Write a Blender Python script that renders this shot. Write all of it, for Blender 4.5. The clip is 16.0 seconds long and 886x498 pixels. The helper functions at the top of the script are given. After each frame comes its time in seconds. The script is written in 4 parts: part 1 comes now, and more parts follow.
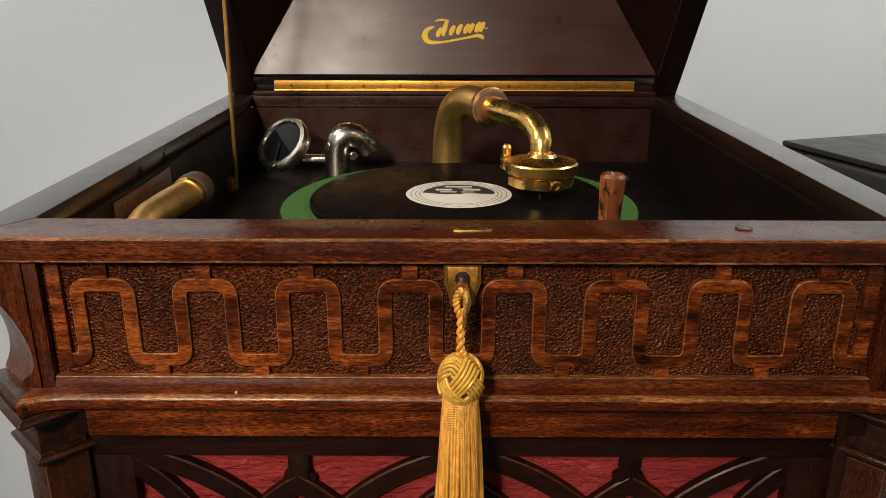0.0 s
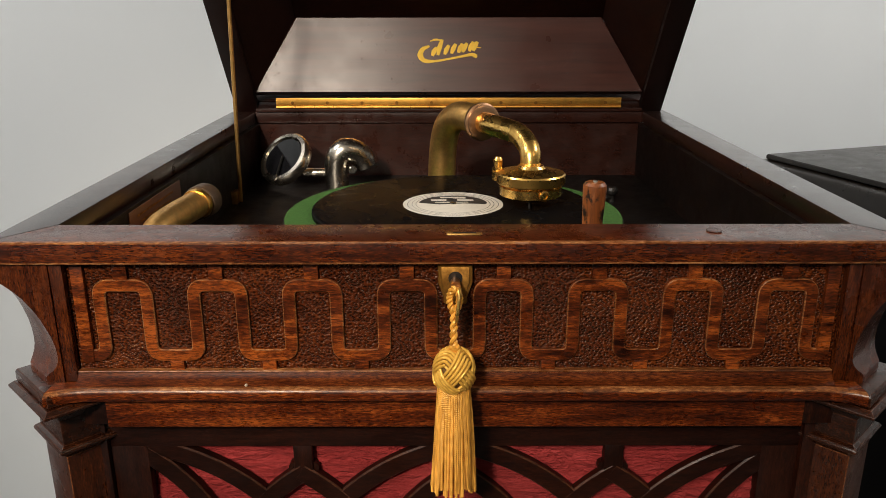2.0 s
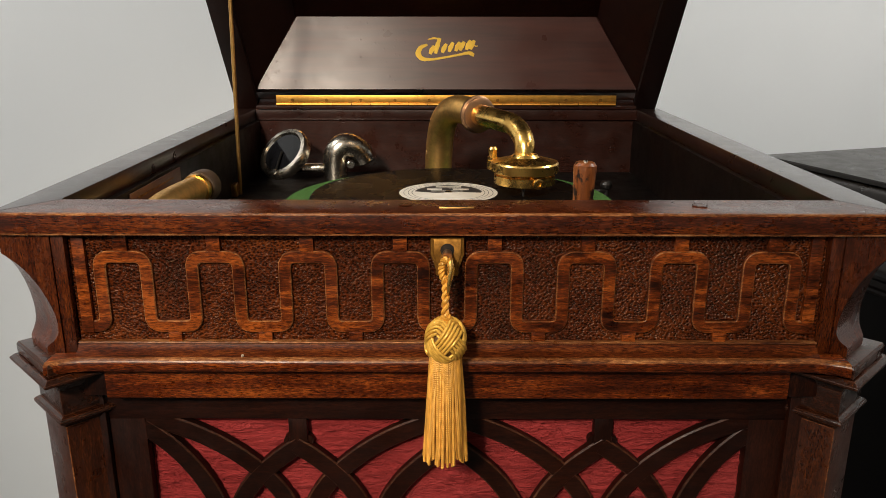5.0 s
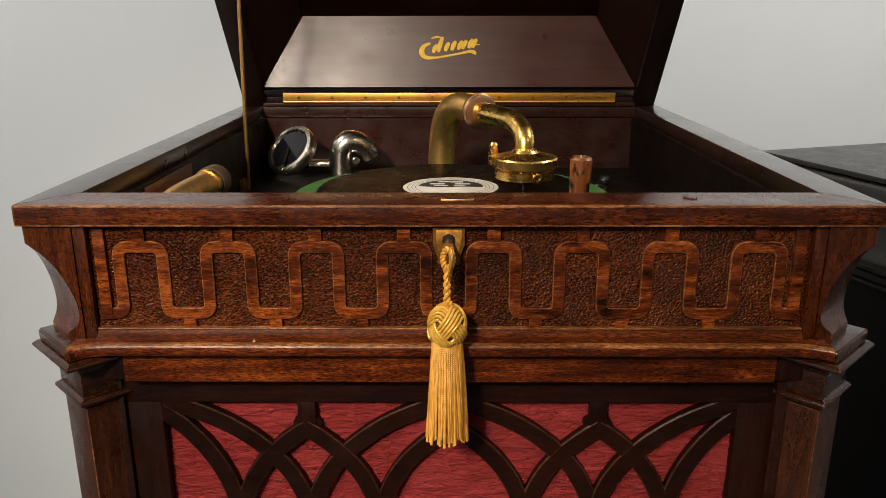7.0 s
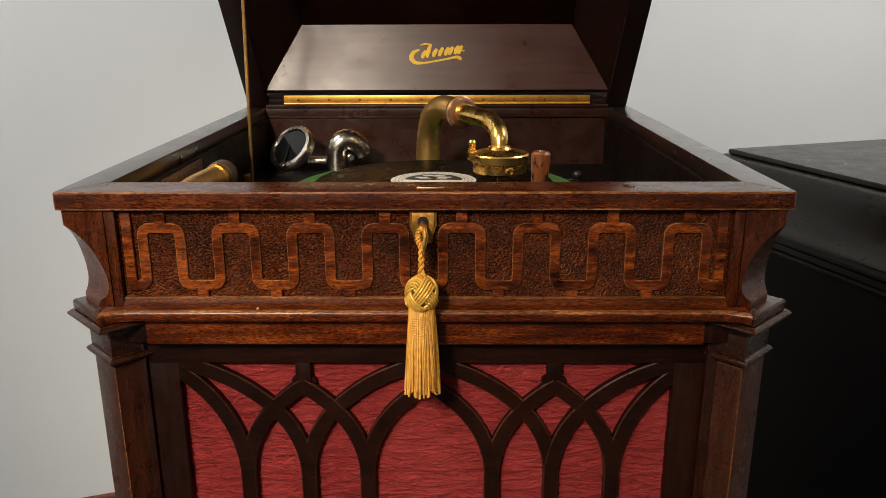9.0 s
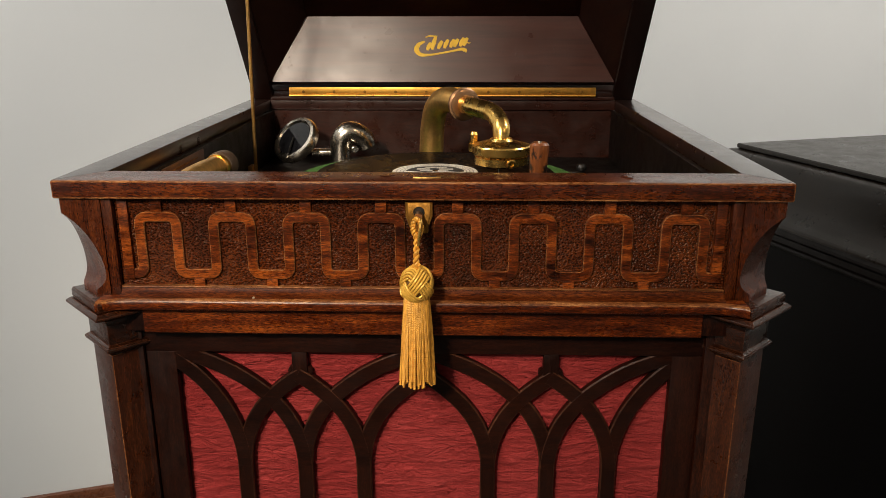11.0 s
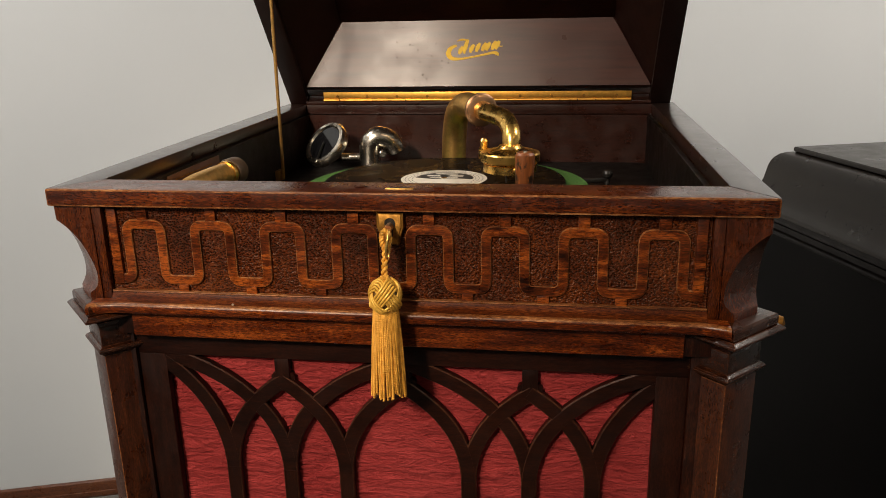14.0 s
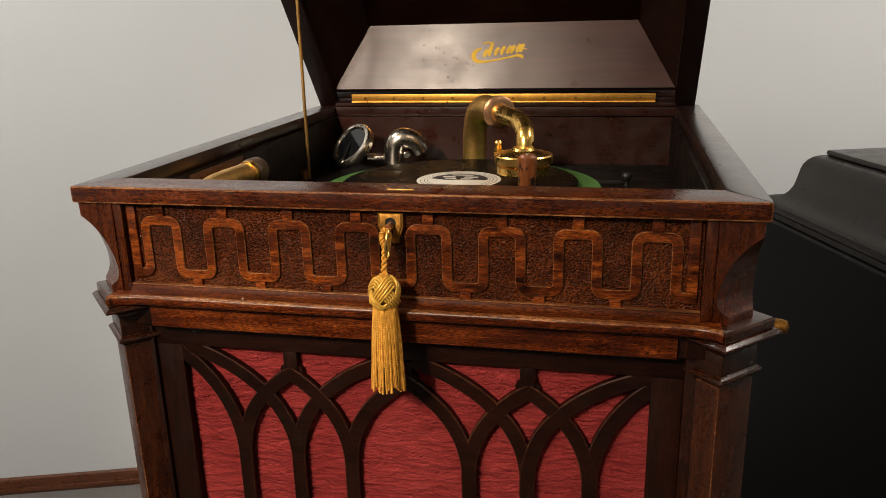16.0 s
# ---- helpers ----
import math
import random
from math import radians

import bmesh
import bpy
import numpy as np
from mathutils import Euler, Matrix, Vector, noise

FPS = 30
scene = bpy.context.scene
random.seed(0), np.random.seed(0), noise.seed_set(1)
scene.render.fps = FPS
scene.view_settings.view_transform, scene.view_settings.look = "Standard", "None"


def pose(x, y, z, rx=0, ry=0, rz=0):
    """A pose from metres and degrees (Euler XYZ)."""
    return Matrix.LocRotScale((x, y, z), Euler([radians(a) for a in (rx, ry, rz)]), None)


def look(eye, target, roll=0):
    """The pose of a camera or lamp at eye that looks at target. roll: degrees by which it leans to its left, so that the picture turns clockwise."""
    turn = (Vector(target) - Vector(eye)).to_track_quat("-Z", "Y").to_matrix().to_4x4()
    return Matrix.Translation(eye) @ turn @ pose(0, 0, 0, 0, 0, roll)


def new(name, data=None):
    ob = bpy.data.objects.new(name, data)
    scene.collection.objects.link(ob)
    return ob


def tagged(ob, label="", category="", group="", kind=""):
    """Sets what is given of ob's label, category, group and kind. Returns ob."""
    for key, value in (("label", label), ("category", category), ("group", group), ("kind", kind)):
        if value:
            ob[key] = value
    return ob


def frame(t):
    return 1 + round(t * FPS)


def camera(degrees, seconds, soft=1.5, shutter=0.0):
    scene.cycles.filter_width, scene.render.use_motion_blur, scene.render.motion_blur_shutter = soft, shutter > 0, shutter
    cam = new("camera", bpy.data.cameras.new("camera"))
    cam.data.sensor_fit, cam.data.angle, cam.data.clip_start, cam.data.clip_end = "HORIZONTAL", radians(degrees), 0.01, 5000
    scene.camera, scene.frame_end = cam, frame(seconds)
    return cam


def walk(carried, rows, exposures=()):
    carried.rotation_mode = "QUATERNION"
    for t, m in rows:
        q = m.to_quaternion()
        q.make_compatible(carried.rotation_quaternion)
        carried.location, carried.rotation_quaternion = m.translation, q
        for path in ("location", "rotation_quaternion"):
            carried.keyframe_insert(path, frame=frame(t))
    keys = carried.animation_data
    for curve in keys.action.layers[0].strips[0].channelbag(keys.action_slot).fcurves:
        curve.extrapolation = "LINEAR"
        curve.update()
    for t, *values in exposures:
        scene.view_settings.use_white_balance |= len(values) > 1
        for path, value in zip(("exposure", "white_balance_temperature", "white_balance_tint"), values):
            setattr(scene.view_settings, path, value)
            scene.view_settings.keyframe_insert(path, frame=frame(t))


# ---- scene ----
cam = camera(59.3, 16.0, soft=0.6)
PATH = [
    (0, (-0.009, -0.394, 1.226), (-0.017, 1.5, 0.585), 0.1),
    (0.5, (-0.008, -0.406, 1.23), (-0.011, 1.491, 0.596), 0.0),
    (1, (-0.006, -0.417, 1.231), (-0.01, 1.483, 0.606), -0.0),
    (1.5, (-0.009, -0.426, 1.232), (-0.013, 1.478, 0.619), -0.1),
    (2, (-0.007, -0.431, 1.229), (-0.008, 1.477, 0.63), -0.1),
    (2.5, (-0.007, -0.439, 1.227), (-0.006, 1.473, 0.64), -0.2),
    (3, (-0.005, -0.445, 1.22), (-0.005, 1.47, 0.644), -0.0),
    (3.5, (-0.004, -0.448, 1.216), (-0.005, 1.47, 0.647), 0.1),
    (4, (-0.004, -0.449, 1.212), (-0.006, 1.47, 0.649), 0.2),
    (4.5, (-0.003, -0.449, 1.208), (-0.004, 1.471, 0.649), 0.1),
    (6.8, (0.001, -0.462, 1.208), (-0.017, 1.452, 0.63), -0.0),
    (7, (0.0, -0.473, 1.21), (-0.015, 1.445, 0.643), -0.1),
    (7.5, (0.005, -0.503, 1.219), (-0.012, 1.416, 0.654), -0.1),
    (8, (0.012, -0.534, 1.221), (-0.004, 1.386, 0.659), -0.2),
    (8.5, (0.021, -0.555, 1.223), (-0.002, 1.364, 0.661), -0.3),
    (9, (0.021, -0.56, 1.22), (-0.001, 1.358, 0.655), -0.2),
    (11.5, (0.046, -0.558, 1.216), (-0.036, 1.355, 0.638), -0.1),
    (12, (0.063, -0.555, 1.218), (-0.062, 1.355, 0.64), -0.4),
    (12.5, (0.078, -0.554, 1.221), (-0.087, 1.353, 0.642), -0.6),
    (13, (0.093, -0.551, 1.223), (-0.119, 1.351, 0.643), -0.9),
    (13.5, (0.105, -0.547, 1.224), (-0.141, 1.351, 0.644), -1.0),
    (14, (0.123, -0.543, 1.224), (-0.17, 1.348, 0.643), -1.2),
    (14.5, (0.134, -0.55, 1.226), (-0.194, 1.336, 0.645), -1.2),
    (15, (0.147, -0.553, 1.227), (-0.218, 1.326, 0.649), -1.3),
    (15.5, (0.157, -0.55, 1.226), (-0.239, 1.323, 0.649), -1.4),
    (16, (0.164, -0.552, 1.227), (-0.256, 1.317, 0.65), -1.5),
]
EXPOSED = [(0.0, 0.04, 6250, 11), (3.0, 0.10, 6300, 11), (7.0, 0.11, 6350, 11), (9.0, 0.08, 6400, 11), (12.0, 0.08, 6650, 12), (16.0, 0.07, 6700, 13)]
walk(cam, [(t, look(eye, target, roll)) for t, eye, target, roll in PATH], EXPOSED)

# ---- light ----
TURN = 18.5                       # the room's walls stand turned against the cabinet
UX, UY = math.cos(radians(TURN)), math.sin(radians(TURN))


def room(a, b, z=0.0):
    """A place in the room's own axes: a along the wall, b towards it."""
    return Vector((a * UX - b * UY, a * UY + b * UX, z))


world = bpy.data.worlds.new("world")
scene.world = world
world.use_nodes = True
world.node_tree.nodes["Background"].inputs["Color"].default_value = (0.9, 0.95, 1.0, 1)
world.node_tree.nodes["Background"].inputs["Strength"].default_value = 0.05


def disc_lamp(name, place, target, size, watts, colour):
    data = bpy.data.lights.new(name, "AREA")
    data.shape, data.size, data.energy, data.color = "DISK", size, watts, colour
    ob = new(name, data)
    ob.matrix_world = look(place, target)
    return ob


spot = bpy.data.lights.new("display_spot", "SPOT")
spot.energy, spot.color, spot.spot_size, spot.spot_blend, spot.shadow_soft_size = 250, (1.0, 0.85, 0.66), radians(33), 1.0, 0.14
new("display_spot", spot).matrix_world = look((-0.72, -2.10, 2.42), (-0.30, 0.05, 0.95))
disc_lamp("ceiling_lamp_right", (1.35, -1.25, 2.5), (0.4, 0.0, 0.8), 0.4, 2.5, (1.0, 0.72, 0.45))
# unseen fill lights, added to brighten the room and the wall behind
disc_lamp("room_fill_front", (-1.0, -1.6, 2.5), (-1.0, -0.6, 0.0), 0.5, 27, (1.0, 0.92, 0.80))
disc_lamp("wall_fill_side", (1.6, 0.35, 2.5), (1.35, 1.9, 1.1), 0.4, 39, (1.0, 0.93, 0.84))
disc_lamp("wall_fill_rear", (-1.3, 0.0, 2.5), (-1.1, 1.1, 0.35), 0.4, 22, (1.0, 0.95, 0.88))

# ---- materials ----


def material(name):
    m = bpy.data.materials.new(name)
    m.use_nodes = True
    nt = m.node_tree
    return m, nt, nt.nodes["Principled BSDF"]


def ramp(nt, fac, stops):
    r = nt.nodes.new("ShaderNodeValToRGB")
    els = r.color_ramp.elements
    while len(els) < len(stops):
        els.new(0.5)
    for e, (p, c) in zip(els, stops):
        e.position, e.color = p, (*c, 1) if len(c) == 3 else c
    nt.links.new(fac, r.inputs[0])
    return r.outputs[0]


def coords(nt, scale, turn=(0, 0, 0)):
    tc = nt.nodes.new("ShaderNodeTexCoord")
    mp = nt.nodes.new("ShaderNodeMapping")
    mp.inputs["Scale"].default_value = scale
    mp.inputs["Rotation"].default_value = turn
    nt.links.new(tc.outputs["Object"], mp.inputs[0])
    return mp.outputs[0]


def noise_tex(nt, vec, scale, detail=4.0, rough=0.55, warp=0.0):
    n = nt.nodes.new("ShaderNodeTexNoise")
    n.inputs["Scale"].default_value, n.inputs["Detail"].default_value = scale, detail
    n.inputs["Roughness"].default_value, n.inputs["Distortion"].default_value = rough, warp
    if vec is not None:
        nt.links.new(vec, n.inputs["Vector"])
    return n.outputs[0]


def math_node(nt, op, a, b):
    n = nt.nodes.new("ShaderNodeMath")
    n.operation = op
    for i, v in enumerate((a, b)):
        if isinstance(v, (int, float)):
            n.inputs[i].default_value = v
        else:
            nt.links.new(v, n.inputs[i])
    return n.outputs[0]


def mix(nt, fac, a, b, kind="MIX"):
    n = nt.nodes.new("ShaderNodeMix")
    n.data_type, n.blend_type = "RGBA", kind
    for key, v in ((0, fac), (6, a), (7, b)):
        if isinstance(v, (int, float)):
            n.inputs[key].default_value = v
        elif isinstance(v, tuple):
            n.inputs[key].default_value = (*v, 1)
        else:
            nt.links.new(v, n.inputs[key])
    return n.outputs[2]


def bump(nt, bsdf, height, strength, dist):
    b = nt.nodes.new("ShaderNodeBump")
    b.inputs["Strength"].default_value, b.inputs["Distance"].default_value = strength, dist
    nt.links.new(height, b.inputs["Height"])
    nt.links.new(b.outputs[0], bsdf.inputs["Normal"])


def wood(name, along, dark, mid, light, gloss=0.30, coat=0.05, pores=0.55, spec=0.45, uneven=1.0, figure=0.12):
    """Varnished mahogany whose grain runs along an axis: streaks, short dark pores, blotches and dull patches."""
    dark, mid, light = ((c[0], c[1] * 0.95, c[2] * 0.88) for c in (dark, mid, light))
    dark = tuple(c * 0.8 for c in dark)
    m, nt, bs = material(name)
    long, cross = 24.0, 270.0
    sc = tuple(long if a == along else cross for a in "xyz")
    streak = noise_tex(nt, coords(nt, sc), 1.0, 6.0, 0.62, 0.6)
    blotch = noise_tex(nt, coords(nt, tuple(0.5 if a == along else 1.2 for a in "xyz")), 9.0, 3.0, 0.5, 0.4)
    fleck = noise_tex(nt, coords(nt, tuple(230.0 if a == along else 1150.0 for a in "xyz")), 1.0, 6.0, 0.72, 0.2)
    fac = math_node(nt, "ADD", math_node(nt, "MULTIPLY", streak, 0.30), math_node(nt, "MULTIPLY", blotch, 0.22))
    fac = math_node(nt, "ADD", fac, math_node(nt, "MULTIPLY", fleck, 0.48))
    band = noise_tex(nt, coords(nt, tuple(18.0 if a == along else 75.0 for a in "xyz")), 1.0, 2.0, 0.5, 0.8)
    fac = math_node(nt, "ADD", fac, math_node(nt, "MULTIPLY", math_node(nt, "SUBTRACT", band, 0.5), figure))
    col = ramp(nt, fac, [(0.38, dark), (0.5, mid), (0.63, light)])
    psc = tuple(240.0 if a == along else 1300.0 for a in "xyz")
    pore = noise_tex(nt, coords(nt, psc), 1.0, 2.0, 0.5)
    hole = ramp(nt, pore, [(0.40, (1, 1, 1)), (0.47, (0, 0, 0))])
    col = mix(nt, math_node(nt, "MULTIPLY", hole, pores), col, tuple(c * 0.25 for c in dark))
    nt.links.new(col, bs.inputs["Base Color"])
    wear = noise_tex(nt, coords(nt, (1, 1, 1)), 35.0, 5.0, 0.65)
    rough = ramp(nt, wear, [(0.35, (gloss - 0.07 * uneven,) * 3), (0.7, (gloss + 0.16 * uneven,) * 3)])
    nt.links.new(rough, bs.inputs["Roughness"])
    bs.inputs["Coat Weight"].default_value, bs.inputs["Coat Roughness"].default_value = coat, 0.22
    bs.inputs["Specular IOR Level"].default_value = spec
    h = math_node(nt, "ADD", math_node(nt, "MULTIPLY", fleck, 0.7), math_node(nt, "MULTIPLY", hole, -0.6))
    bump(nt, bs, h, 0.14, 0.0004)
    return m


D2, M2, L2 = (0.012, 0.0024, 0.0008), (0.046, 0.0108, 0.0028), (0.125, 0.035, 0.0080)
D3, M3, L3 = (0.0046, 0.0014, 0.0009), (0.0130, 0.0034, 0.0018), (0.029, 0.0074, 0.0033)
wood_x = wood("mahogany_across", "x", (0.015, 0.0024, 0.0007), (0.090, 0.0158, 0.0026), (0.33, 0.080, 0.0120), 0.30, 0.0, 0.7, 0.22, 1.0, 0.2)
rim_wood = wood("rim_mahogany", "x", (0.012, 0.0021, 0.0006), (0.052, 0.0092, 0.0017), (0.190, 0.043, 0.0068), 0.25, 0.2, 0.7, 0.4, 0.8, 0.15)
wood_y = wood("mahogany_deep", "y", D3, D2, M2, 0.30, 0.8, 0.25, 0.8, 0.4)
wood_z = wood("mahogany_upright", "z", D2, (0.035, 0.0082, 0.0021), (0.100, 0.027, 0.0062), 0.28, 0.05, 0.6, 0.34)
block_wood = wood("polished_block_mahogany", "z", D2, (0.050, 0.0100, 0.0022), (0.15, 0.037, 0.0075), 0.22, 0.1, 0.5, 0.36)
stile_wood = wood("dark_stile_mahogany", "z", D3, D2, M2, 0.36, 0.1, 0.5, 0.2)
cove_wood = wood("dark_cove_mahogany", "x", D2, (0.072, 0.0150, 0.0032), (0.20, 0.054, 0.011), 0.40, 0.0, 0.6, 0.08)
collar_wood = wood("dark_collar_mahogany", "x", D3, (0.024, 0.0062, 0.0018), (0.075, 0.0190, 0.0045), 0.22, 0.1, 0.5, 0.42)
wood_band = wood("mahogany_band", "x", (0.014, 0.0026, 0.0008), (0.098, 0.0190, 0.0036), (0.36, 0.088, 0.0135), 0.32, 0.05, 0.6, 0.22, 1.0, 0.42)
dark_x = wood("dark_mahogany_across", "x", D3, M3, L3, 0.36, 0.0, 0.3, 0.18)
dark_y = wood("dark_mahogany_deep", "y", D3, M3, L3, 0.40, 0.12, 0.3)
dark_z = wood("dark_mahogany_upright", "z", D3, M3, L3, 0.36, 0.0, 0.3, 0.18)
inner_x = wood("inner_mahogany", "x", (0.016, 0.0050, 0.0034), (0.031, 0.0094, 0.0060), (0.050, 0.0155, 0.0095), 0.30, 0.1, 0.3, 0.4)
# well sides: about half the tone of the other dark mahogany
well_wood = wood("dark_well_mahogany", "y", (0.0025, 0.0014, 0.0011), (0.0055, 0.0026, 0.0018), (0.011, 0.0046, 0.0028), 0.42, 0.0, 0.3, 0.25)
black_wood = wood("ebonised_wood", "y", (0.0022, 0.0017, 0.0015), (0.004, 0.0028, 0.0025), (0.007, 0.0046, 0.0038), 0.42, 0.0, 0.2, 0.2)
gloss_black = wood("polished_black_lid", "y", (0.0060, 0.0042, 0.0028), (0.0105, 0.0072, 0.0048), (0.015, 0.0098, 0.0062), 0.30, 0.0, 0.2, 0.34, 0.5)
base_wood = wood("stained_skirting", "x", (0.06, 0.018, 0.008), (0.13, 0.042, 0.017), (0.2, 0.075, 0.03), 0.3, 0.3)


dark_edge = wood("rubbed_dark_edge", "x", (0.010, 0.0035, 0.0018), (0.040, 0.0130, 0.0060), (0.105, 0.042, 0.020), 0.34, 0.0, 0.3, 0.25)
worn_edge = wood("worn_mahogany_edge", "x", (0.030, 0.007, 0.002), (0.17, 0.058, 0.017), (0.52, 0.25, 0.095), 0.30, 0.05, 0.4, 0.28)


def stippled():
    m, nt, bs = material("stippled_ground")
    v = nt.nodes.new("ShaderNodeTexVoronoi")
    v.inputs["Scale"].default_value = 540.0
    nt.links.new(coords(nt, (1.0, 1.0, 1.35)), v.inputs["Vector"])
    n = noise_tex(nt, coords(nt, (1, 1, 1)), 28.0, 4.0, 0.6, 0.3)
    col = ramp(nt, n, [(0.3, (0.019, 0.0036, 0.0008)), (0.52, (0.048, 0.0098, 0.0020)), (0.72, (0.085, 0.0205, 0.0042))])
    # shade in the punched pits and gleam on their ridges, multiplied into the colour
    pit_shade = ramp(nt, v.outputs["Distance"], [(0.12, (0.18, 0.15, 0.14)), (0.42, (0.80, 0.76, 0.72)), (0.70, (2.0, 1.95, 1.85))])
    nt.links.new(mix(nt, 1.0, col, pit_shade, "MULTIPLY"), bs.inputs["Base Color"])
    bs.inputs["Roughness"].default_value = 0.27
    bs.inputs["Specular IOR Level"].default_value = 0.21
    bs.inputs["Specular Tint"].default_value = (1.0, 0.82, 0.66, 1)
    bump(nt, bs, v.outputs["Distance"], 1.0, 0.0012)
    return m


stipple = stippled()


def lid_board_material():
    """Dark glossy veneer, dull and blistered in small spots."""
    m, nt, bs = material("blistered_veneer")
    streak = noise_tex(nt, coords(nt, (6, 90, 90)), 1.0, 5.0, 0.6, 0.5)
    col = ramp(nt, streak, [(0.3, (0.038, 0.0108, 0.0074)), (0.7, (0.078, 0.0215, 0.0138))])
    v = nt.nodes.new("ShaderNodeTexVoronoi")
    v.inputs["Scale"].default_value = 135.0
    nt.links.new(coords(nt, (1, 1, 1)), v.inputs["Vector"])
    patch = noise_tex(nt, coords(nt, (1, 1, 1.4)), 16.0, 3.0, 0.6)
    near = ramp(nt, v.outputs["Distance"], [(0.05, (1, 1, 1)), (0.24, (0, 0, 0))])
    gate = ramp(nt, patch, [(0.46, (0, 0, 0)), (0.62, (1, 1, 1))])
    spot = math_node(nt, "MULTIPLY", near, gate)
    nt.links.new(mix(nt, math_node(nt, "MULTIPLY", spot, 0.22), col, (0.016, 0.012, 0.009)), bs.inputs["Base Color"])
    haze = noise_tex(nt, coords(nt, (1, 1, 1)), 14.0, 4.0, 0.6)
    rough = math_node(nt, "ADD", ramp(nt, haze, [(0.3, (0.27,) * 3), (0.75, (0.40,) * 3)]), math_node(nt, "MULTIPLY", spot, 0.12))
    nt.links.new(rough, bs.inputs["Roughness"])
    bs.inputs["Specular IOR Level"].default_value = 0.44
    bump(nt, bs, spot, 0.16, 0.0005)
    return m


board_mat = lid_board_material()


def metal(name, colour, rough, tarnish, amount=0.5, scale=60.0):
    m, nt, bs = material(name)
    n = noise_tex(nt, coords(nt, (1, 1, 1)), scale, 5.0, 0.65)
    f = ramp(nt, n, [(0.42, (0, 0, 0)), (0.75, (amount,) * 3)])
    nt.links.new(mix(nt, f, colour, tarnish), bs.inputs["Base Color"])
    nt.links.new(ramp(nt, n, [(0.3, (rough,) * 3), (0.8, (rough + 0.18,) * 3)]), bs.inputs["Roughness"])
    bs.inputs["Metallic"].default_value = 1.0
    fine = noise_tex(nt, coords(nt, (1, 1, 8)), 400.0, 2.0)
    bump(nt, bs, fine, 0.12, 0.0002)
    return m


brass = metal("polished_brass", (0.98, 0.61, 0.17), 0.20, (0.58, 0.29, 0.06), 0.55)
dull_brass = metal("dull_brass", (0.80, 0.47, 0.15), 0.36, (0.30, 0.17, 0.06), 0.8)
hinge_brass = metal("hinge_brass", (0.90, 0.47, 0.09), 0.34, (0.34, 0.16, 0.04), 0.8, 40.0)
copper = metal("copper_ring", (0.62, 0.36, 0.20), 0.25, (0.35, 0.2, 0.11), 0.5)
nickel = metal("worn_nickel", (0.78, 0.72, 0.62), 0.18, (0.28, 0.24, 0.19), 0.85)
old_brass = metal("old_escutcheon_brass", (0.34, 0.165, 0.034), 0.45, (0.09, 0.04, 0.010), 1.0, 180.0)


def plain(name, colour, rough, vary=0.25, scale=40.0, relief=0.0, spec=0.5):
    m, nt, bs = material(name)
    n = noise_tex(nt, coords(nt, (1, 1, 1)), scale, 5.0, 0.6)
    lo, hi = tuple(c * (1 - vary) for c in colour), tuple(min(1, c * (1 + vary)) for c in colour)
    nt.links.new(ramp(nt, n, [(0.3, lo), (0.7, hi)]), bs.inputs["Base Color"])
    bs.inputs["Roughness"].default_value, bs.inputs["Specular IOR Level"].default_value = rough, spec
    if relief:
        bump(nt, bs, n, 0.5, relief)
    return m


felt = plain("green_felt", (0.046, 0.108, 0.026), 0.95, 0.35, 500.0, 0.0006, 0.1)
paper = plain("label_paper", (0.62, 0.58, 0.50), 0.6, 0.06, 200.0)
ink = plain("label_ink", (0.025, 0.022, 0.02), 0.6, 0.2, 300.0)
gold = plain("gold_transfer", (0.95, 0.58, 0.075), 0.6, 0.12, 90.0, 0.0, 0.2)
black_gloss = plain("black_diaphragm", (0.006, 0.006, 0.007), 0.10, 0.2, 30.0, 0.0, 0.3)
black_iron = plain("black_metal", (0.012, 0.011, 0.010), 0.3, 0.3, 80.0)
leather = plain("brown_fibre", (0.060, 0.034, 0.017), 0.5, 0.3, 120.0, 0.0004)
matt_black = plain("matt_black_case", (0.0026, 0.0023, 0.0026), 0.6, 0.15, 25.0, 0.0, 0.10)
plaque_mat = plain("copper_plaque", (0.085, 0.032, 0.014), 0.4, 0.3, 60.0)


def shellac_material():
    m, nt, bs = material("black_shellac")
    tc = nt.nodes.new("ShaderNodeTexCoord")
    ln = nt.nodes.new("ShaderNodeVectorMath")
    ln.operation = "LENGTH"
    nt.links.new(tc.outputs["Object"], ln.inputs[0])
    w = math_node(nt, "SINE", math_node(nt, "MULTIPLY", ln.outputs["Value"], 9000.0), 0.0)
    bs.inputs["Base Color"].default_value = (0.004, 0.0036, 0.0036, 1)
    n = noise_tex(nt, tc.outputs["Object"], 30.0, 4.0)
    nt.links.new(ramp(nt, n, [(0.3, (0.25,) * 3), (0.75, (0.30,) * 3)]), bs.inputs["Roughness"])
    bs.inputs["Specular IOR Level"].default_value = 0.10
    bs.inputs["IOR"].default_value = 1.12
    bump(nt, bs, w, 0.01, 0.00005)
    return m


shellac = shellac_material()


